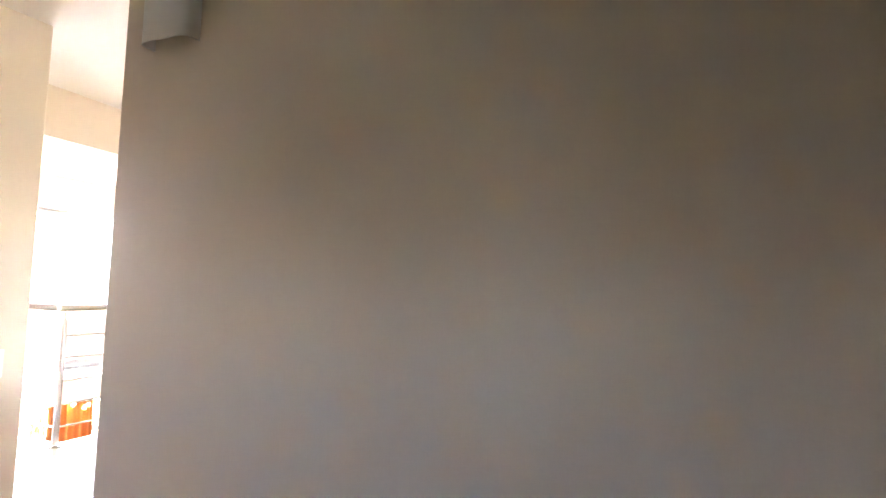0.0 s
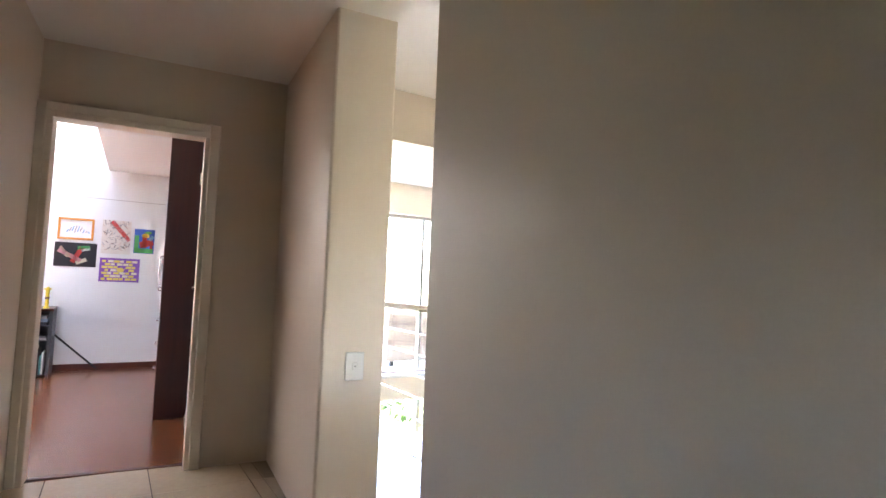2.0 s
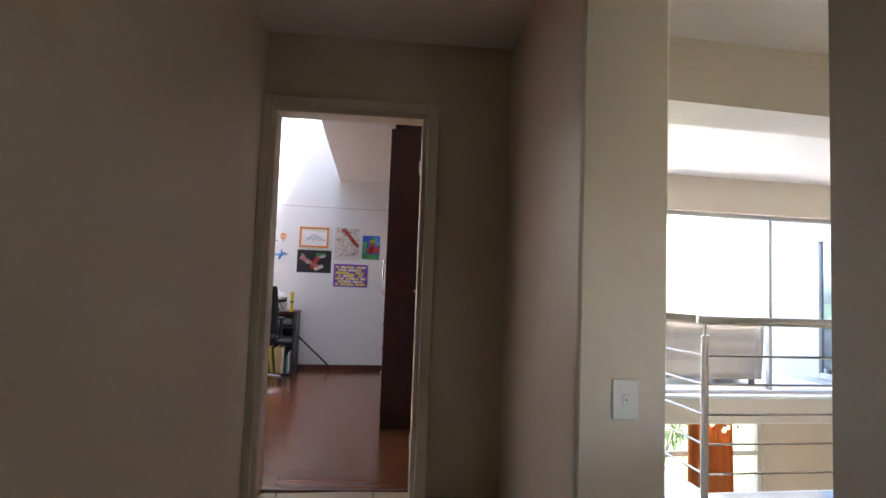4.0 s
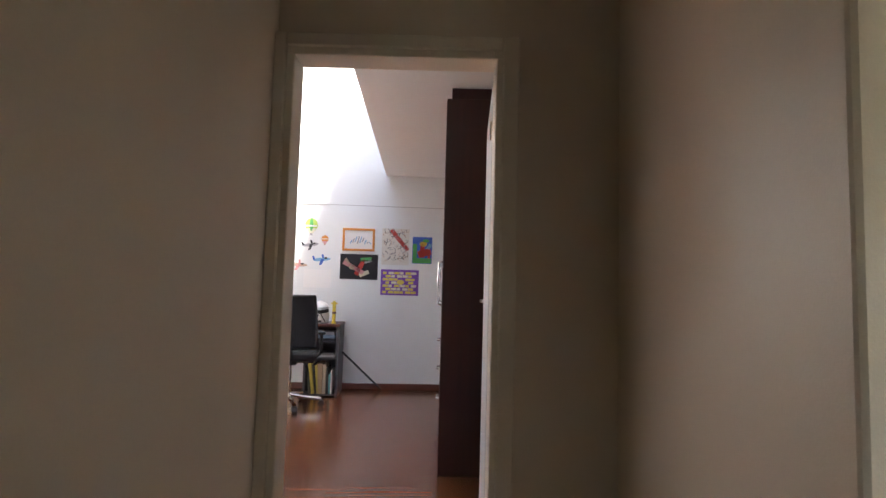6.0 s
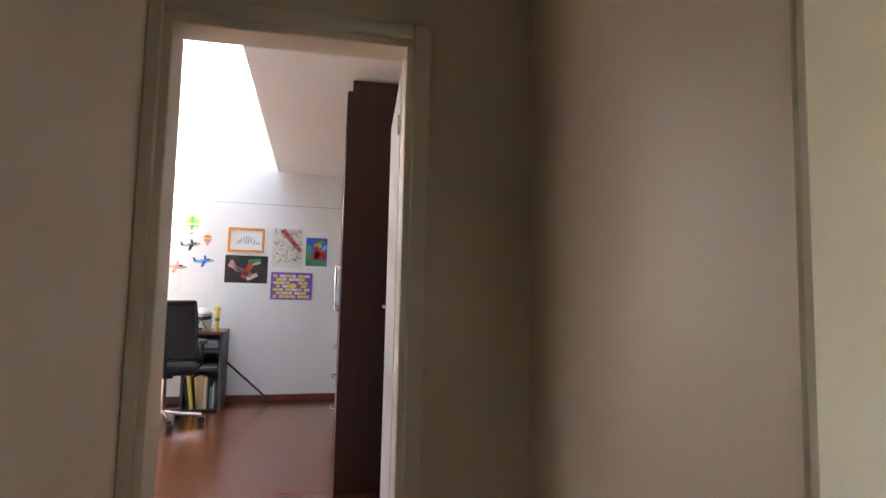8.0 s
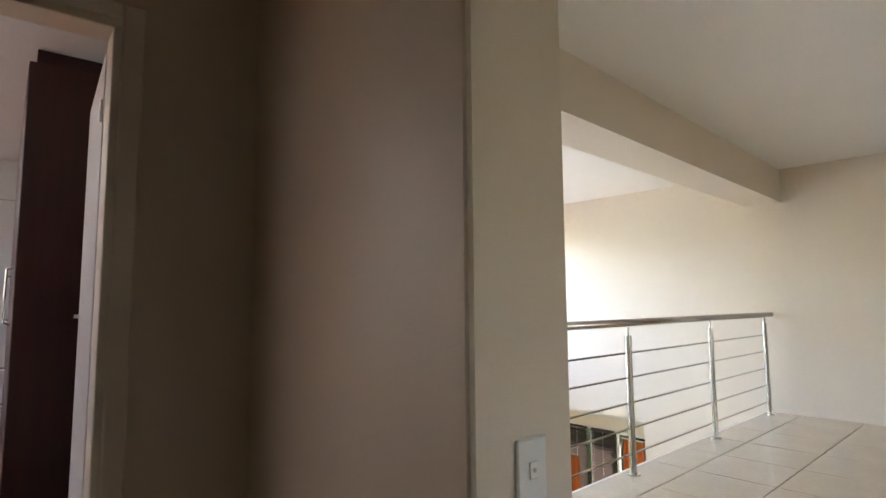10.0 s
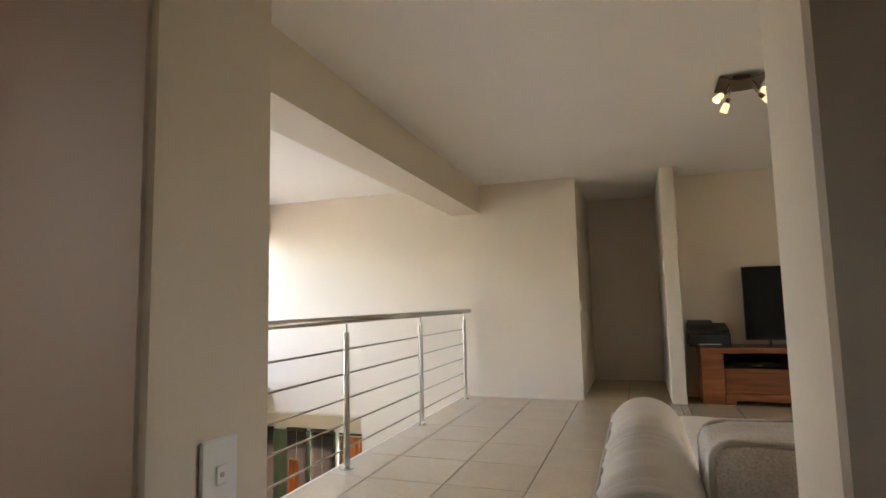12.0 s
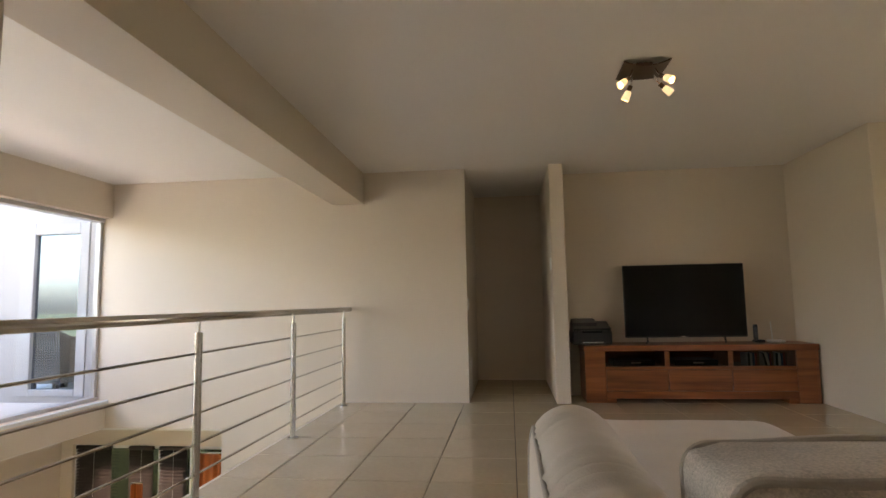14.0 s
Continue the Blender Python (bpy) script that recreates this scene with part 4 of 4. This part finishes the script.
# black drawing with a bird-like plane
e = sheet("black_drawing", -0.61, 1.255, -0.165, 1.555, INK["black"], "colourful chalk drawing on black paper")
for pts, m in ((bar(-0.57, 1.46, -0.33, 1.33, 0.05), "pink"), (bar(-0.42, 1.31, -0.32, 1.50, 0.055), "red"), (bar(-0.37, 1.49, -0.24, 1.50, 0.045), "green"), (bar(-0.33, 1.46, -0.24, 1.485, 0.03), "white"), (bar(-0.38, 1.30, -0.27, 1.35, 0.045), "cream"), (ellipse(-0.47, 1.40, 0.035, 0.03), "cream"), (bar(-0.55, 1.50, -0.50, 1.43, 0.03), "tan")):
    shape(e, "chalk_shape", pts, m)
# tall portrait-like pattern, kept plain
e = sheet("ink_drawing", -0.125, 1.44, 0.20, 1.875, flat("drawing_paper", (0.72, 0.69, 0.62)), "tall ink drawing with a red diagonal band")
shape(e, "red_band", bar(-0.02, 1.86, 0.185, 1.62, 0.05), "red")
random.seed(4)
for k in range(95):
    y, z = -0.105 + 0.285 * random.random(), 1.46 + 0.39 * random.random()
    a = random.random() * 3
    shape(e, "ink_stroke", bar(y, z, min(0.19, max(-0.118, y + 0.045 * math.cos(a))), min(1.868, max(1.448, z + 0.045 * math.sin(a))), 0.006), ("black", "grey", "tan")[k % 3], 0.0062)
# colourful painting
e = sheet("colourful_painting", 0.24, 1.465, 0.475, 1.785, INK["blue"], "bright painting in blue, red and green")
for pts, m in ((bar(0.25, 1.50, 0.465, 1.50, 0.06), "green"), (bar(0.27, 1.47, 0.27, 1.70, 0.05), "green"), (bar(0.31, 1.57, 0.46, 1.62, 0.08), "red"), (bar(0.36, 1.54, 0.36, 1.70, 0.05), "red"), (bar(0.44, 1.53, 0.44, 1.60, 0.03), "red"), (ellipse(0.37, 1.70, 0.045, 0.03), "yellow"), (ellipse(0.40, 1.74, 0.04, 0.02), "green"), (bar(0.42, 1.64, 0.46, 1.70, 0.04), "sky")):
    shape(e, "paint_shape", pts, m)
# purple and yellow pattern
e = sheet("purple_pattern", -0.125, 1.08, 0.325, 1.385, INK["purple"], "purple and cream stripe pattern on paper")
for r in range(7):
    z = 1.105 + 0.038 * r
    for k in range(6):
        y = -0.10 + 0.067 * k + (0.033 if r % 2 else 0)
        if y + 0.05 < 0.31 and not (r in (3, 4) and k == 3):
            shape(e, "stripe", bar(y, z + 0.01, y + (0.062 if (r + k) % 3 else 0.042), z + 0.01, 0.029), "cream" if (r * k) % 4 else "yellow")
shape(e, "spot", ellipse(0.11, 1.235, 0.045, 0.03), "yellow", 0.0058)
# blank paper
sheet("blank_paper", -1.03, 1.145, -0.71, 1.36, PAPER, "blank white sheet taped to the wall", "paper", 0.002)


def sticker(name, label, shapes):
    ys = [p[0] for pts, m in shapes for p in pts]
    zs = [p[1] for pts, m in shapes for p in pts]
    e = empty(name, XP, *hang(sum(ys) / len(ys), sum(zs) / len(zs)), label, "sticker", "stickers on the bedroom wall")
    for i, (pts, m) in enumerate(shapes):
        shape(e, "patch", pts, m, 0.0 + 0.0006 * i)


def plane_sticker(cy, cz, s, m, wing, tilt, label):
    c, d = math.cos(tilt), math.sin(tilt)
    def t(pts):
        return [(cy + s * (y * c - z * d), cz + s * (y * d + z * c)) for y, z in pts]
    sticker("aeroplane_sticker", label, ((t(ellipse(0, 0, 0.5, 0.10)), m), (t([(-0.05, 0.02), (0.15, 0.02), (-0.05, -0.30), (-0.18, -0.30)]), wing), (t([(0.02, 0.05), (0.14, 0.05), (0.10, 0.28), (0.0, 0.28)]), wing), (t([(-0.48, 0.0), (-0.34, 0.02), (-0.44, 0.22), (-0.53, 0.22)]), wing), (t(ellipse(0.22, 0.06, 0.09, 0.05, 8)), "black")))


sticker("balloon_sticker", "green striped hot-air balloon wall sticker", ((ellipse(-0.965, 1.885, 0.075, 0.082), "lime"), ([(-1.025, 1.845), (-0.905, 1.845), (-0.945, 1.785), (-0.985, 1.785)], "cream"), (ellipse(-0.965, 1.89, 0.022, 0.080, 12), "green"), (bar(-1.03, 1.875, -0.90, 1.875, 0.018), "white"), (bar(-0.965, 1.785, -0.965, 1.762, 0.03), "grey")))
sticker("balloon_sticker", "small orange striped balloon wall sticker", ((ellipse(-0.80, 1.725, 0.042, 0.042), "orange"), ([(-0.83, 1.70), (-0.77, 1.70), (-0.79, 1.665), (-0.81, 1.665)], "pink"), (bar(-0.84, 1.725, -0.76, 1.725, 0.012), "cream"), (bar(-0.80, 1.665, -0.80, 1.65, 0.018), "tan")))
plane_sticker(-0.965, 1.65, 0.20, "grey", "black", 0.15, "grey propeller plane wall sticker")
plane_sticker(-1.195, 1.59, 0.15, "white", "red", 0.25, "small white and red plane wall sticker")
plane_sticker(-1.10, 1.41, 0.22, "tan", "pink", -0.05, "tan plane wall sticker")
plane_sticker(-0.825, 1.48, 0.21, "sky", "blue", 0.1, "blue jet wall sticker")


# ---- skylight ----
sk = empty("skylight", -5.5, -1.2, 3.8, "flush skylight in the high bedroom ceiling", "skylight")
tagged(sk, kind="structure")
g = part("pane", local(prism([(XB, -1.3), (-3.45, -1.3), (-3.45, 0.07), (XB, 0.205)], 2, 3.84, 3.85), sk), glass("skylight_glass", (0.97, 0.98, 1.0), 0.40, 0.04), sk)
g.visible_shadow = False
for k in range(4):
    part("glazing_bar", local(box(XB + 0.9 * k + 0.43, -1.3, 3.79, XB + 0.9 * k + 0.47, 0.06, 3.84), sk), ALU, sk)


# ---- lower storey things ----
lw = empty("window_2", -5.6, 7.28, -1.6, "lower window with dark wooden blinds", "window")
tagged(lw, kind="structure")
part("frame_top", local(box(XW0, 7.26, ZW - 0.045, XW1, 7.32, ZW, 0.004), lw), ALU, lw)
part("frame_sill", local(box(XW0, 7.2, LOW + 0.60, XW1, 7.32, LOW + 0.64, 0.004), lw), ALU, lw)
for x in (XW0 + 0.02, -5.55, -5.15, XW1 - 0.02):
    part("frame_bar", local(box(x - 0.02, 7.26, LOW + 0.64, x + 0.02, 7.32, ZW - 0.045, 0.004), lw), ALU, lw)
gp = part("pane", local(box(XW0 + 0.04, 7.288, LOW + 0.64, XW1 - 0.04, 7.294, ZW - 0.045), lw), GLASS_DIM, lw)
gp.visible_shadow = False
for x0, x1, drop, name in ((XW0 + 0.05, -6.15, 1.5, 1), (-5.92, -5.61, 1.6, 2), (-5.53, -5.18, 1.6, 3)):
    bl = empty("window_blind", (x0 + x1) / 2, 7.23, ZW - 0.06, "dark wooden slatted blind, lowered", "blind", "blinds on the lower window")
    part("head_rail", local(box(x0, 7.205, ZW - 0.05, x1, 7.25, ZW - 0.01, 0.003), bl), BLIND, bl)
    zz = ZW - 0.075
    while zz > ZW - drop:
        sl = part("slat", local(prism([(7.21, zz - 0.012), (7.2135, zz - 0.014), (7.245, zz + 0.010), (7.2425, zz + 0.0125)], 0, x0, x1), bl), BLIND, bl)
        zz -= 0.038
    part("cord", local(rod(((x0 + x1) / 2, 7.225, ZW - drop), ((x0 + x1) / 2, 7.225, ZW - 0.05), 0.002, 6), bl), PAPER, bl, "pale blind cord")


def curtain(x0, x1, y0, y1, z0, z1, folds, label, flare=0.12):
    n = folds * 8
    rings = []
    for j in range(9):
        t = j / 8
        row = []
        for k in range(n + 1):
            u = k / n
            px = x0 + (x1 - x0) * u
            py = y0 + (y1 - y0) * u
            dx, dy = (y1 - y0), -(x1 - x0)
            ln = math.hypot(dx, dy)
            o = 0.035 * math.sin(u * folds * math.tau) * (0.6 + 0.4 * t) + 0.012 * math.sin(u * 31 + t * 4)
            px += (x1 - x0) * (u - 0.5) * flare * t
            py += (y1 - y0) * (u - 0.5) * flare * t
            row.append((px + dx / ln * o, py + dy / ln * o, z1 + (z0 - z1) * t))
        rings.append(row)
    b = loft(rings, None, False)
    bmesh.ops.solidify(b, geom=b.faces[:], thickness=0.004)
    c = empty("curtain", (x0 + x1) / 2, (y0 + y1) / 2, z0, label, "curtain")
    part("cloth", local(b, c), CURTAIN, c, "", True)
    part("rail", local(rod((x0 - (x1 - x0) * 0.1, y0 - (y1 - y0) * 0.1, z1 + 0.012), (x1 + (x1 - x0) * 0.1, y1 + (y1 - y0) * 0.1, z1 + 0.012), 0.010, 10), c), STEEL, c)
    return c


curtain(-6.70, -6.70, 4.70, 5.32, LOW + 0.02, -0.37, 6, "gathered orange curtain beside the lower glass door")
curtain(-4.99, -4.65, 7.12, 7.12, LOW + 0.02, -0.66, 4, "orange-red curtain beside the lower window", 0.03)
curtain(-5.81, -5.69, 7.14, 7.14, LOW + 0.02, -1.02, 4, "orange-red curtain between the lower windows", 0.03)
ld = empty("window_3", -6.88, 4.35, LOW, "tall white framed lower glass door to the garden", "window")
tagged(ld, kind="structure")
for y in (2.98, 4.40, 5.83):
    part("frame_bar", local(box(-6.92, y - 0.03, LOW + 0.15, -6.85, y + 0.03, -0.292, 0.004), ld), ALU, ld)
part("transom", local(box(-6.92, 4.43, -0.96, -6.85, 5.80, -0.90, 0.004), ld), ALU, ld)
gp = part("pane", local(box(-6.89, 3.01, LOW + 0.15, -6.884, 5.80, -0.292), ld), GLASS, ld)
gp.visible_shadow = False
part("latch", local(box(-6.845, 5.25, -0.90, -6.82, 5.40, -0.88, 0.003), ld), PLASTIC_K, ld, "dark window latch")
spotlight(-6.48, 5.08, -0.35, "lit four-armed spotlight under the lower soffit", 1.0)

pl = empty("dry_arrangement", -6.16, 6.1, LOW, "dark dry reeds standing in a tall vase", "vase")
part("vase", loft([[(r * math.cos(a), r * math.sin(a), z) for a in [math.tau * k / 18 for k in range(18)]] for r, z in ((0.09, 0.0), (0.13, 0.25), (0.10, 0.6), (0.07, 0.85), (0.085, 0.95))]), PLASTIC_G, pl, "", True)
random.seed(9)
for k in range(26):
    a, r, h = random.random() * math.tau, 0.05 + 0.12 * random.random(), 1.35 + 0.3 * random.random()
    part("reed", tube([(0, 0, 0.9), (0.5 * r * math.cos(a), 0.5 * r * math.sin(a), 1.15), (r * math.cos(a), r * math.sin(a), h)], 0.008, 5), BLIND if k % 3 else shades[5], pl)


# ---- balcony and garden ----
def wicker_sofa(x, y, rz, width, label, name="wicker_sofa", cane=WICKER):
    s = empty(name, x, y, -0.03, label, "outdoor sofa", rz=rz)
    rows = []
    for i in range(9):
        t = i / 8
        z = 0.08 + 0.72 * t
        rows.append([(wv, 0.0 + 0.06 * t - 0.02 * math.sin(t * 3), z) for wv in [-width / 2 + width * k / 20 for k in range(21)]])
    b = loft(rows, None, False)
    bmesh.ops.solidify(b, geom=b.faces[:], thickness=0.06)
    part("back", b, cane, s, "", True)
    part("back_rim", rod((-width / 2, 0.06, 0.80), (width / 2, 0.06, 0.80), 0.045, 14), cane, s, "", True)
    for sx in (-1, 1):
        side = [(0.05, 0.08), (-0.72, 0.08), (-0.78, 0.30), (-0.74, 0.58), (-0.55, 0.66), (-0.1, 0.70), (0.1, 0.78)]
        part("side", prism([(p, q) for p, q in side], 0, sx * width / 2 - 0.05, sx * width / 2 + 0.05), cane, s)
    part("seat", box(-width / 2 + 0.05, -0.74, 0.10, width / 2 - 0.05, -0.02, 0.34, 0.02), cane, s)
    part("seat_pad", pillow(-width / 2 + 0.06, -0.72, 0.34, width / 2 - 0.06, -0.04, 0.46, 0.04, 5, 0.01, 5), COTTON, s, "pale seat pad", True)
    for sx in (-1, 1):
        for yy2 in (-0.68, 0.0):
            part("foot", box(sx * (width / 2 - 0.06) - 0.03, yy2 - 0.03, 0, sx * (width / 2 - 0.06) + 0.03, yy2 + 0.03, 0.11, 0.004), PLASTIC_K, s)
    return s


wicker_sofa(-6.80, 4.78, -90, 1.9, "grey-brown woven wicker outdoor sofa seen from behind")
wicker_sofa(-7.60, 5.87, 0, 0.46, "pale woven rattan armchair on the balcony", "wicker_armchair", RATTAN)

YR = 6.80
bm = box(-9.2, YR, -0.25, -7.08, YR + 0.2, 3.0)
box(-6.20, YR, -0.25, -6.06, YR + 0.2, 3.0, 0, bm)
box(-7.08, YR, 2.05, -6.20, YR + 0.2, 3.0, 0, bm)
box(-7.08, YR, -0.25, -6.20, YR + 0.2, 0.04, 0, bm)
struct("wall_balcony_return", bm, PLASTER_OUT, "white outside wall ending the balcony, its colour darkened for shade", "wall")
bw = empty("window_4", -6.63, YR + 0.03, 0.04, "white framed narrow window with reflecting glass", "window")
tagged(bw, kind="structure")
for x0, x1, z0, z1 in ((-7.08, -6.90, 0.04, 2.05), (-6.32, -6.20, 0.04, 2.05), (-6.90, -6.32, 1.92, 2.05), (-6.90, -6.32, 0.04, 0.12)):
    part("frame_bar", local(box(x0, YR - 0.02, z0, x1, YR + 0.05, z1, 0.006), bw), ALU_SHADE, bw)
part("pane", local(box(-6.90, YR + 0.025, 0.12, -6.32, YR + 0.032, 1.92), bw), GLASS_DARK, bw)
random.seed(21)


def shrub(x, y, z, r, h, label, leaves=420):
    s = empty("garden_shrub", x, y, z, label, "shrub", "shrubs in the garden")
    for k in range(5):
        a = k * 1.3
        part("stem", tube([(0, 0, 0), (0.2 * r * math.cos(a), 0.2 * r * math.sin(a), h * 0.4), (0.6 * r * math.cos(a), 0.6 * r * math.sin(a), h * 0.8)], 0.02, 6), BARK, s)
    b = bmesh.new()
    for k in range(leaves):
        a, u, v = random.random() * math.tau, random.random() ** 0.5, random.random()
        rr = r * (0.55 + 0.45 * math.sin(math.pi * v)) * u * (0.8 + 0.4 * noise.noise(Vector((a * 2, v * 4, x))))
        c = Vector((rr * math.cos(a), rr * math.sin(a), h * (0.15 + 0.95 * v)))
        m = Matrix.Translation(c) @ Euler((random.random() * 3, random.random() * 3, random.random() * 6)).to_matrix().to_4x4()
        q = [b.verts.new(m @ Vector(p)) for p in ((-0.10, 0, 0), (0, -0.045, 0.015), (0.12, 0, 0), (0, 0.045, 0.015))]
        b.faces.new(q)
    part("crown", b, LEAF, s)
    return s


for x, y, r, h in ((-10.5, 4.2, 1.0, 1.9), (-11.5, 6.0, 1.2, 2.3), (-10.8, 2.4, 0.9, 1.6), (-13.0, 8.2, 1.5, 2.6), (-12.5, 3.2, 1.3, 2.0), (-5.6, 11.5, 1.4, 2.0), (-7.5, 12.5, 1.6, 2.2), (-3.5, 12.0, 1.3, 1.8)):
    shrub(x, y, LOW - 0.25, r, h, "leafy green garden shrub on the lawn")


def plain_window(name, x0, y0, z0, x1, y1, z1, label):
    """A framed pane in an opening that runs along x or y."""
    e = empty(name, (x0 + x1) / 2, (y0 + y1) / 2, z0, label, "window")
    tagged(e, kind="structure")
    f = 0.04
    if x1 - x0 > y1 - y0:
        bars = ((x0, y0, z0, x0 + f, y1, z1), (x1 - f, y0, z0, x1, y1, z1), (x0 + f, y0, z0, x1 - f, y1, z0 + f), (x0 + f, y0, z1 - f, x1 - f, y1, z1))
    else:
        bars = ((x0, y0, z0, x1, y0 + f, z1), (x0, y1 - f, z0, x1, y1, z1), (x0, y0 + f, z0, x1, y1 - f, z0 + f), (x0, y0 + f, z1 - f, x1, y1 - f, z1))
    for q in bars:
        part("frame_bar", local(box(*q, 0.004), e), ALU, e)
    mx, my = (x0 + x1) / 2, (y0 + y1) / 2
    pane = box(x0 + f, my - 0.003, z0 + f, x1 - f, my + 0.003, z1 - f) if x1 - x0 > y1 - y0 else box(mx - 0.003, y0 + f, z0 + f, mx + 0.003, y1 - f, z1 - f)
    g = part("pane", local(pane, e), GLASS, e)
    g.visible_shadow = False


# Made-up opening out of view that lets in fill light for the corridor.
plain_window("window_5", -0.75, -1.86, 1.1, -0.38, -1.79, 1.6, "unseen narrow window added to light the corridor wall")
# Unseen window, added so daylight reaches the lounge from the east.
plain_window("window_6", 3.09, 2.5, 0.85, 3.16, 3.8, 2.0, "unseen wide window added to light the lounge from the side")


# ---- floor tiles and planks ----
def tile_mesh(w, d, h=0.012):
    b = box(-w / 2, -d / 2, -h, w / 2, d / 2, 0, 0.0015)
    me = bpy.data.meshes.new("tile")
    b.to_mesh(me)
    b.free()
    me.materials.append(TILE)
    return me


def lay(parent, x0, x1, y0, y1, gx, gy, px, py, joint=0.005):
    cache = {}
    i0, i1 = math.floor((x0 - gx) / px), math.ceil((x1 - gx) / px)
    j0, j1 = math.floor((y0 - gy) / py), math.ceil((y1 - gy) / py)
    for i in range(i0, i1):
        for j in range(j0, j1):
            a, b = max(x0, gx + i * px), min(x1, gx + (i + 1) * px)
            c, d = max(y0, gy + j * py), min(y1, gy + (j + 1) * py)
            if b - a < 0.02 or d - c < 0.02:
                continue
            key = (round(b - a, 3), round(d - c, 3))
            if key not in cache:
                cache[key] = tile_mesh(b - a - joint, d - c - joint)
            o = new("tile", cache[key])
            o.location = ((a + b) / 2, (c + d) / 2, 0.0008 * random.random() - 0.0004)
            o.parent = parent


fl = bpy.data.objects
GX, PX, PY = -1.33, 0.505, 0.509
lay(fl["floor_slab"], XE, -0.752, YL, 8.42, GX, 4.725, PX, PY)
lay(fl["floor_slab"], -1.944, -0.966, 1.183, YL, GX, 4.725, PX, PY)
lay(fl["floor_slab"], -0.752, XR + 0.15, YL, YT, GX, 4.725, PX, PY)
lay(fl["floor_slab"], XR + 0.15, 3.05, YL, 7.05, GX, 4.725, PX, PY)
lay(fl["floor_walkway_slab"], XV, XE, YL, 2.48, GX, 4.725, PX, PY)
lay(fl["floor_corridor_slab"], -3.30, -0.95, -0.30, 1.183, GX, 0.602, PX, PX)
lay(fl["floor_corridor_slab"], -3.30, -1.944, 1.183, 1.30, GX, 0.602, PX, PX)
lay(fl["floor_corridor_slab"], -0.95, 3.05, -1.75, 1.183, GX, 0.602, PX, PX)

planks = {}
for i in range(24):
    x0 = XB + 0.19 * i
    x1 = min(-3.305, x0 + 0.19)
    if x1 - x0 < 0.03:
        continue
    y = -3.05 - 1.2 * ((i * 0.37) % 1)
    while y < 1.25:
        a, b = max(-3.05, y), min(1.25, y + 1.2)
        if b - a > 0.03:
            key = (round(x1 - x0, 3), round(b - a, 3))
            if key not in planks:
                bx = box(-(x1 - x0) / 2 + 0.0003, -(b - a) / 2 + 0.0003, -0.012, (x1 - x0) / 2 - 0.0003, (b - a) / 2 - 0.0003, 0, 0.0004)
                me = bpy.data.meshes.new("plank")
                bx.to_mesh(me)
                bx.free()
                me.materials.append(LAMINATE)
                planks[key] = me
            o = new("plank", planks[key])
            o.location = ((x0 + x1) / 2, (a + b) / 2, 0)
            o.parent = fl["floor_bedroom_base"]
        y += 1.2
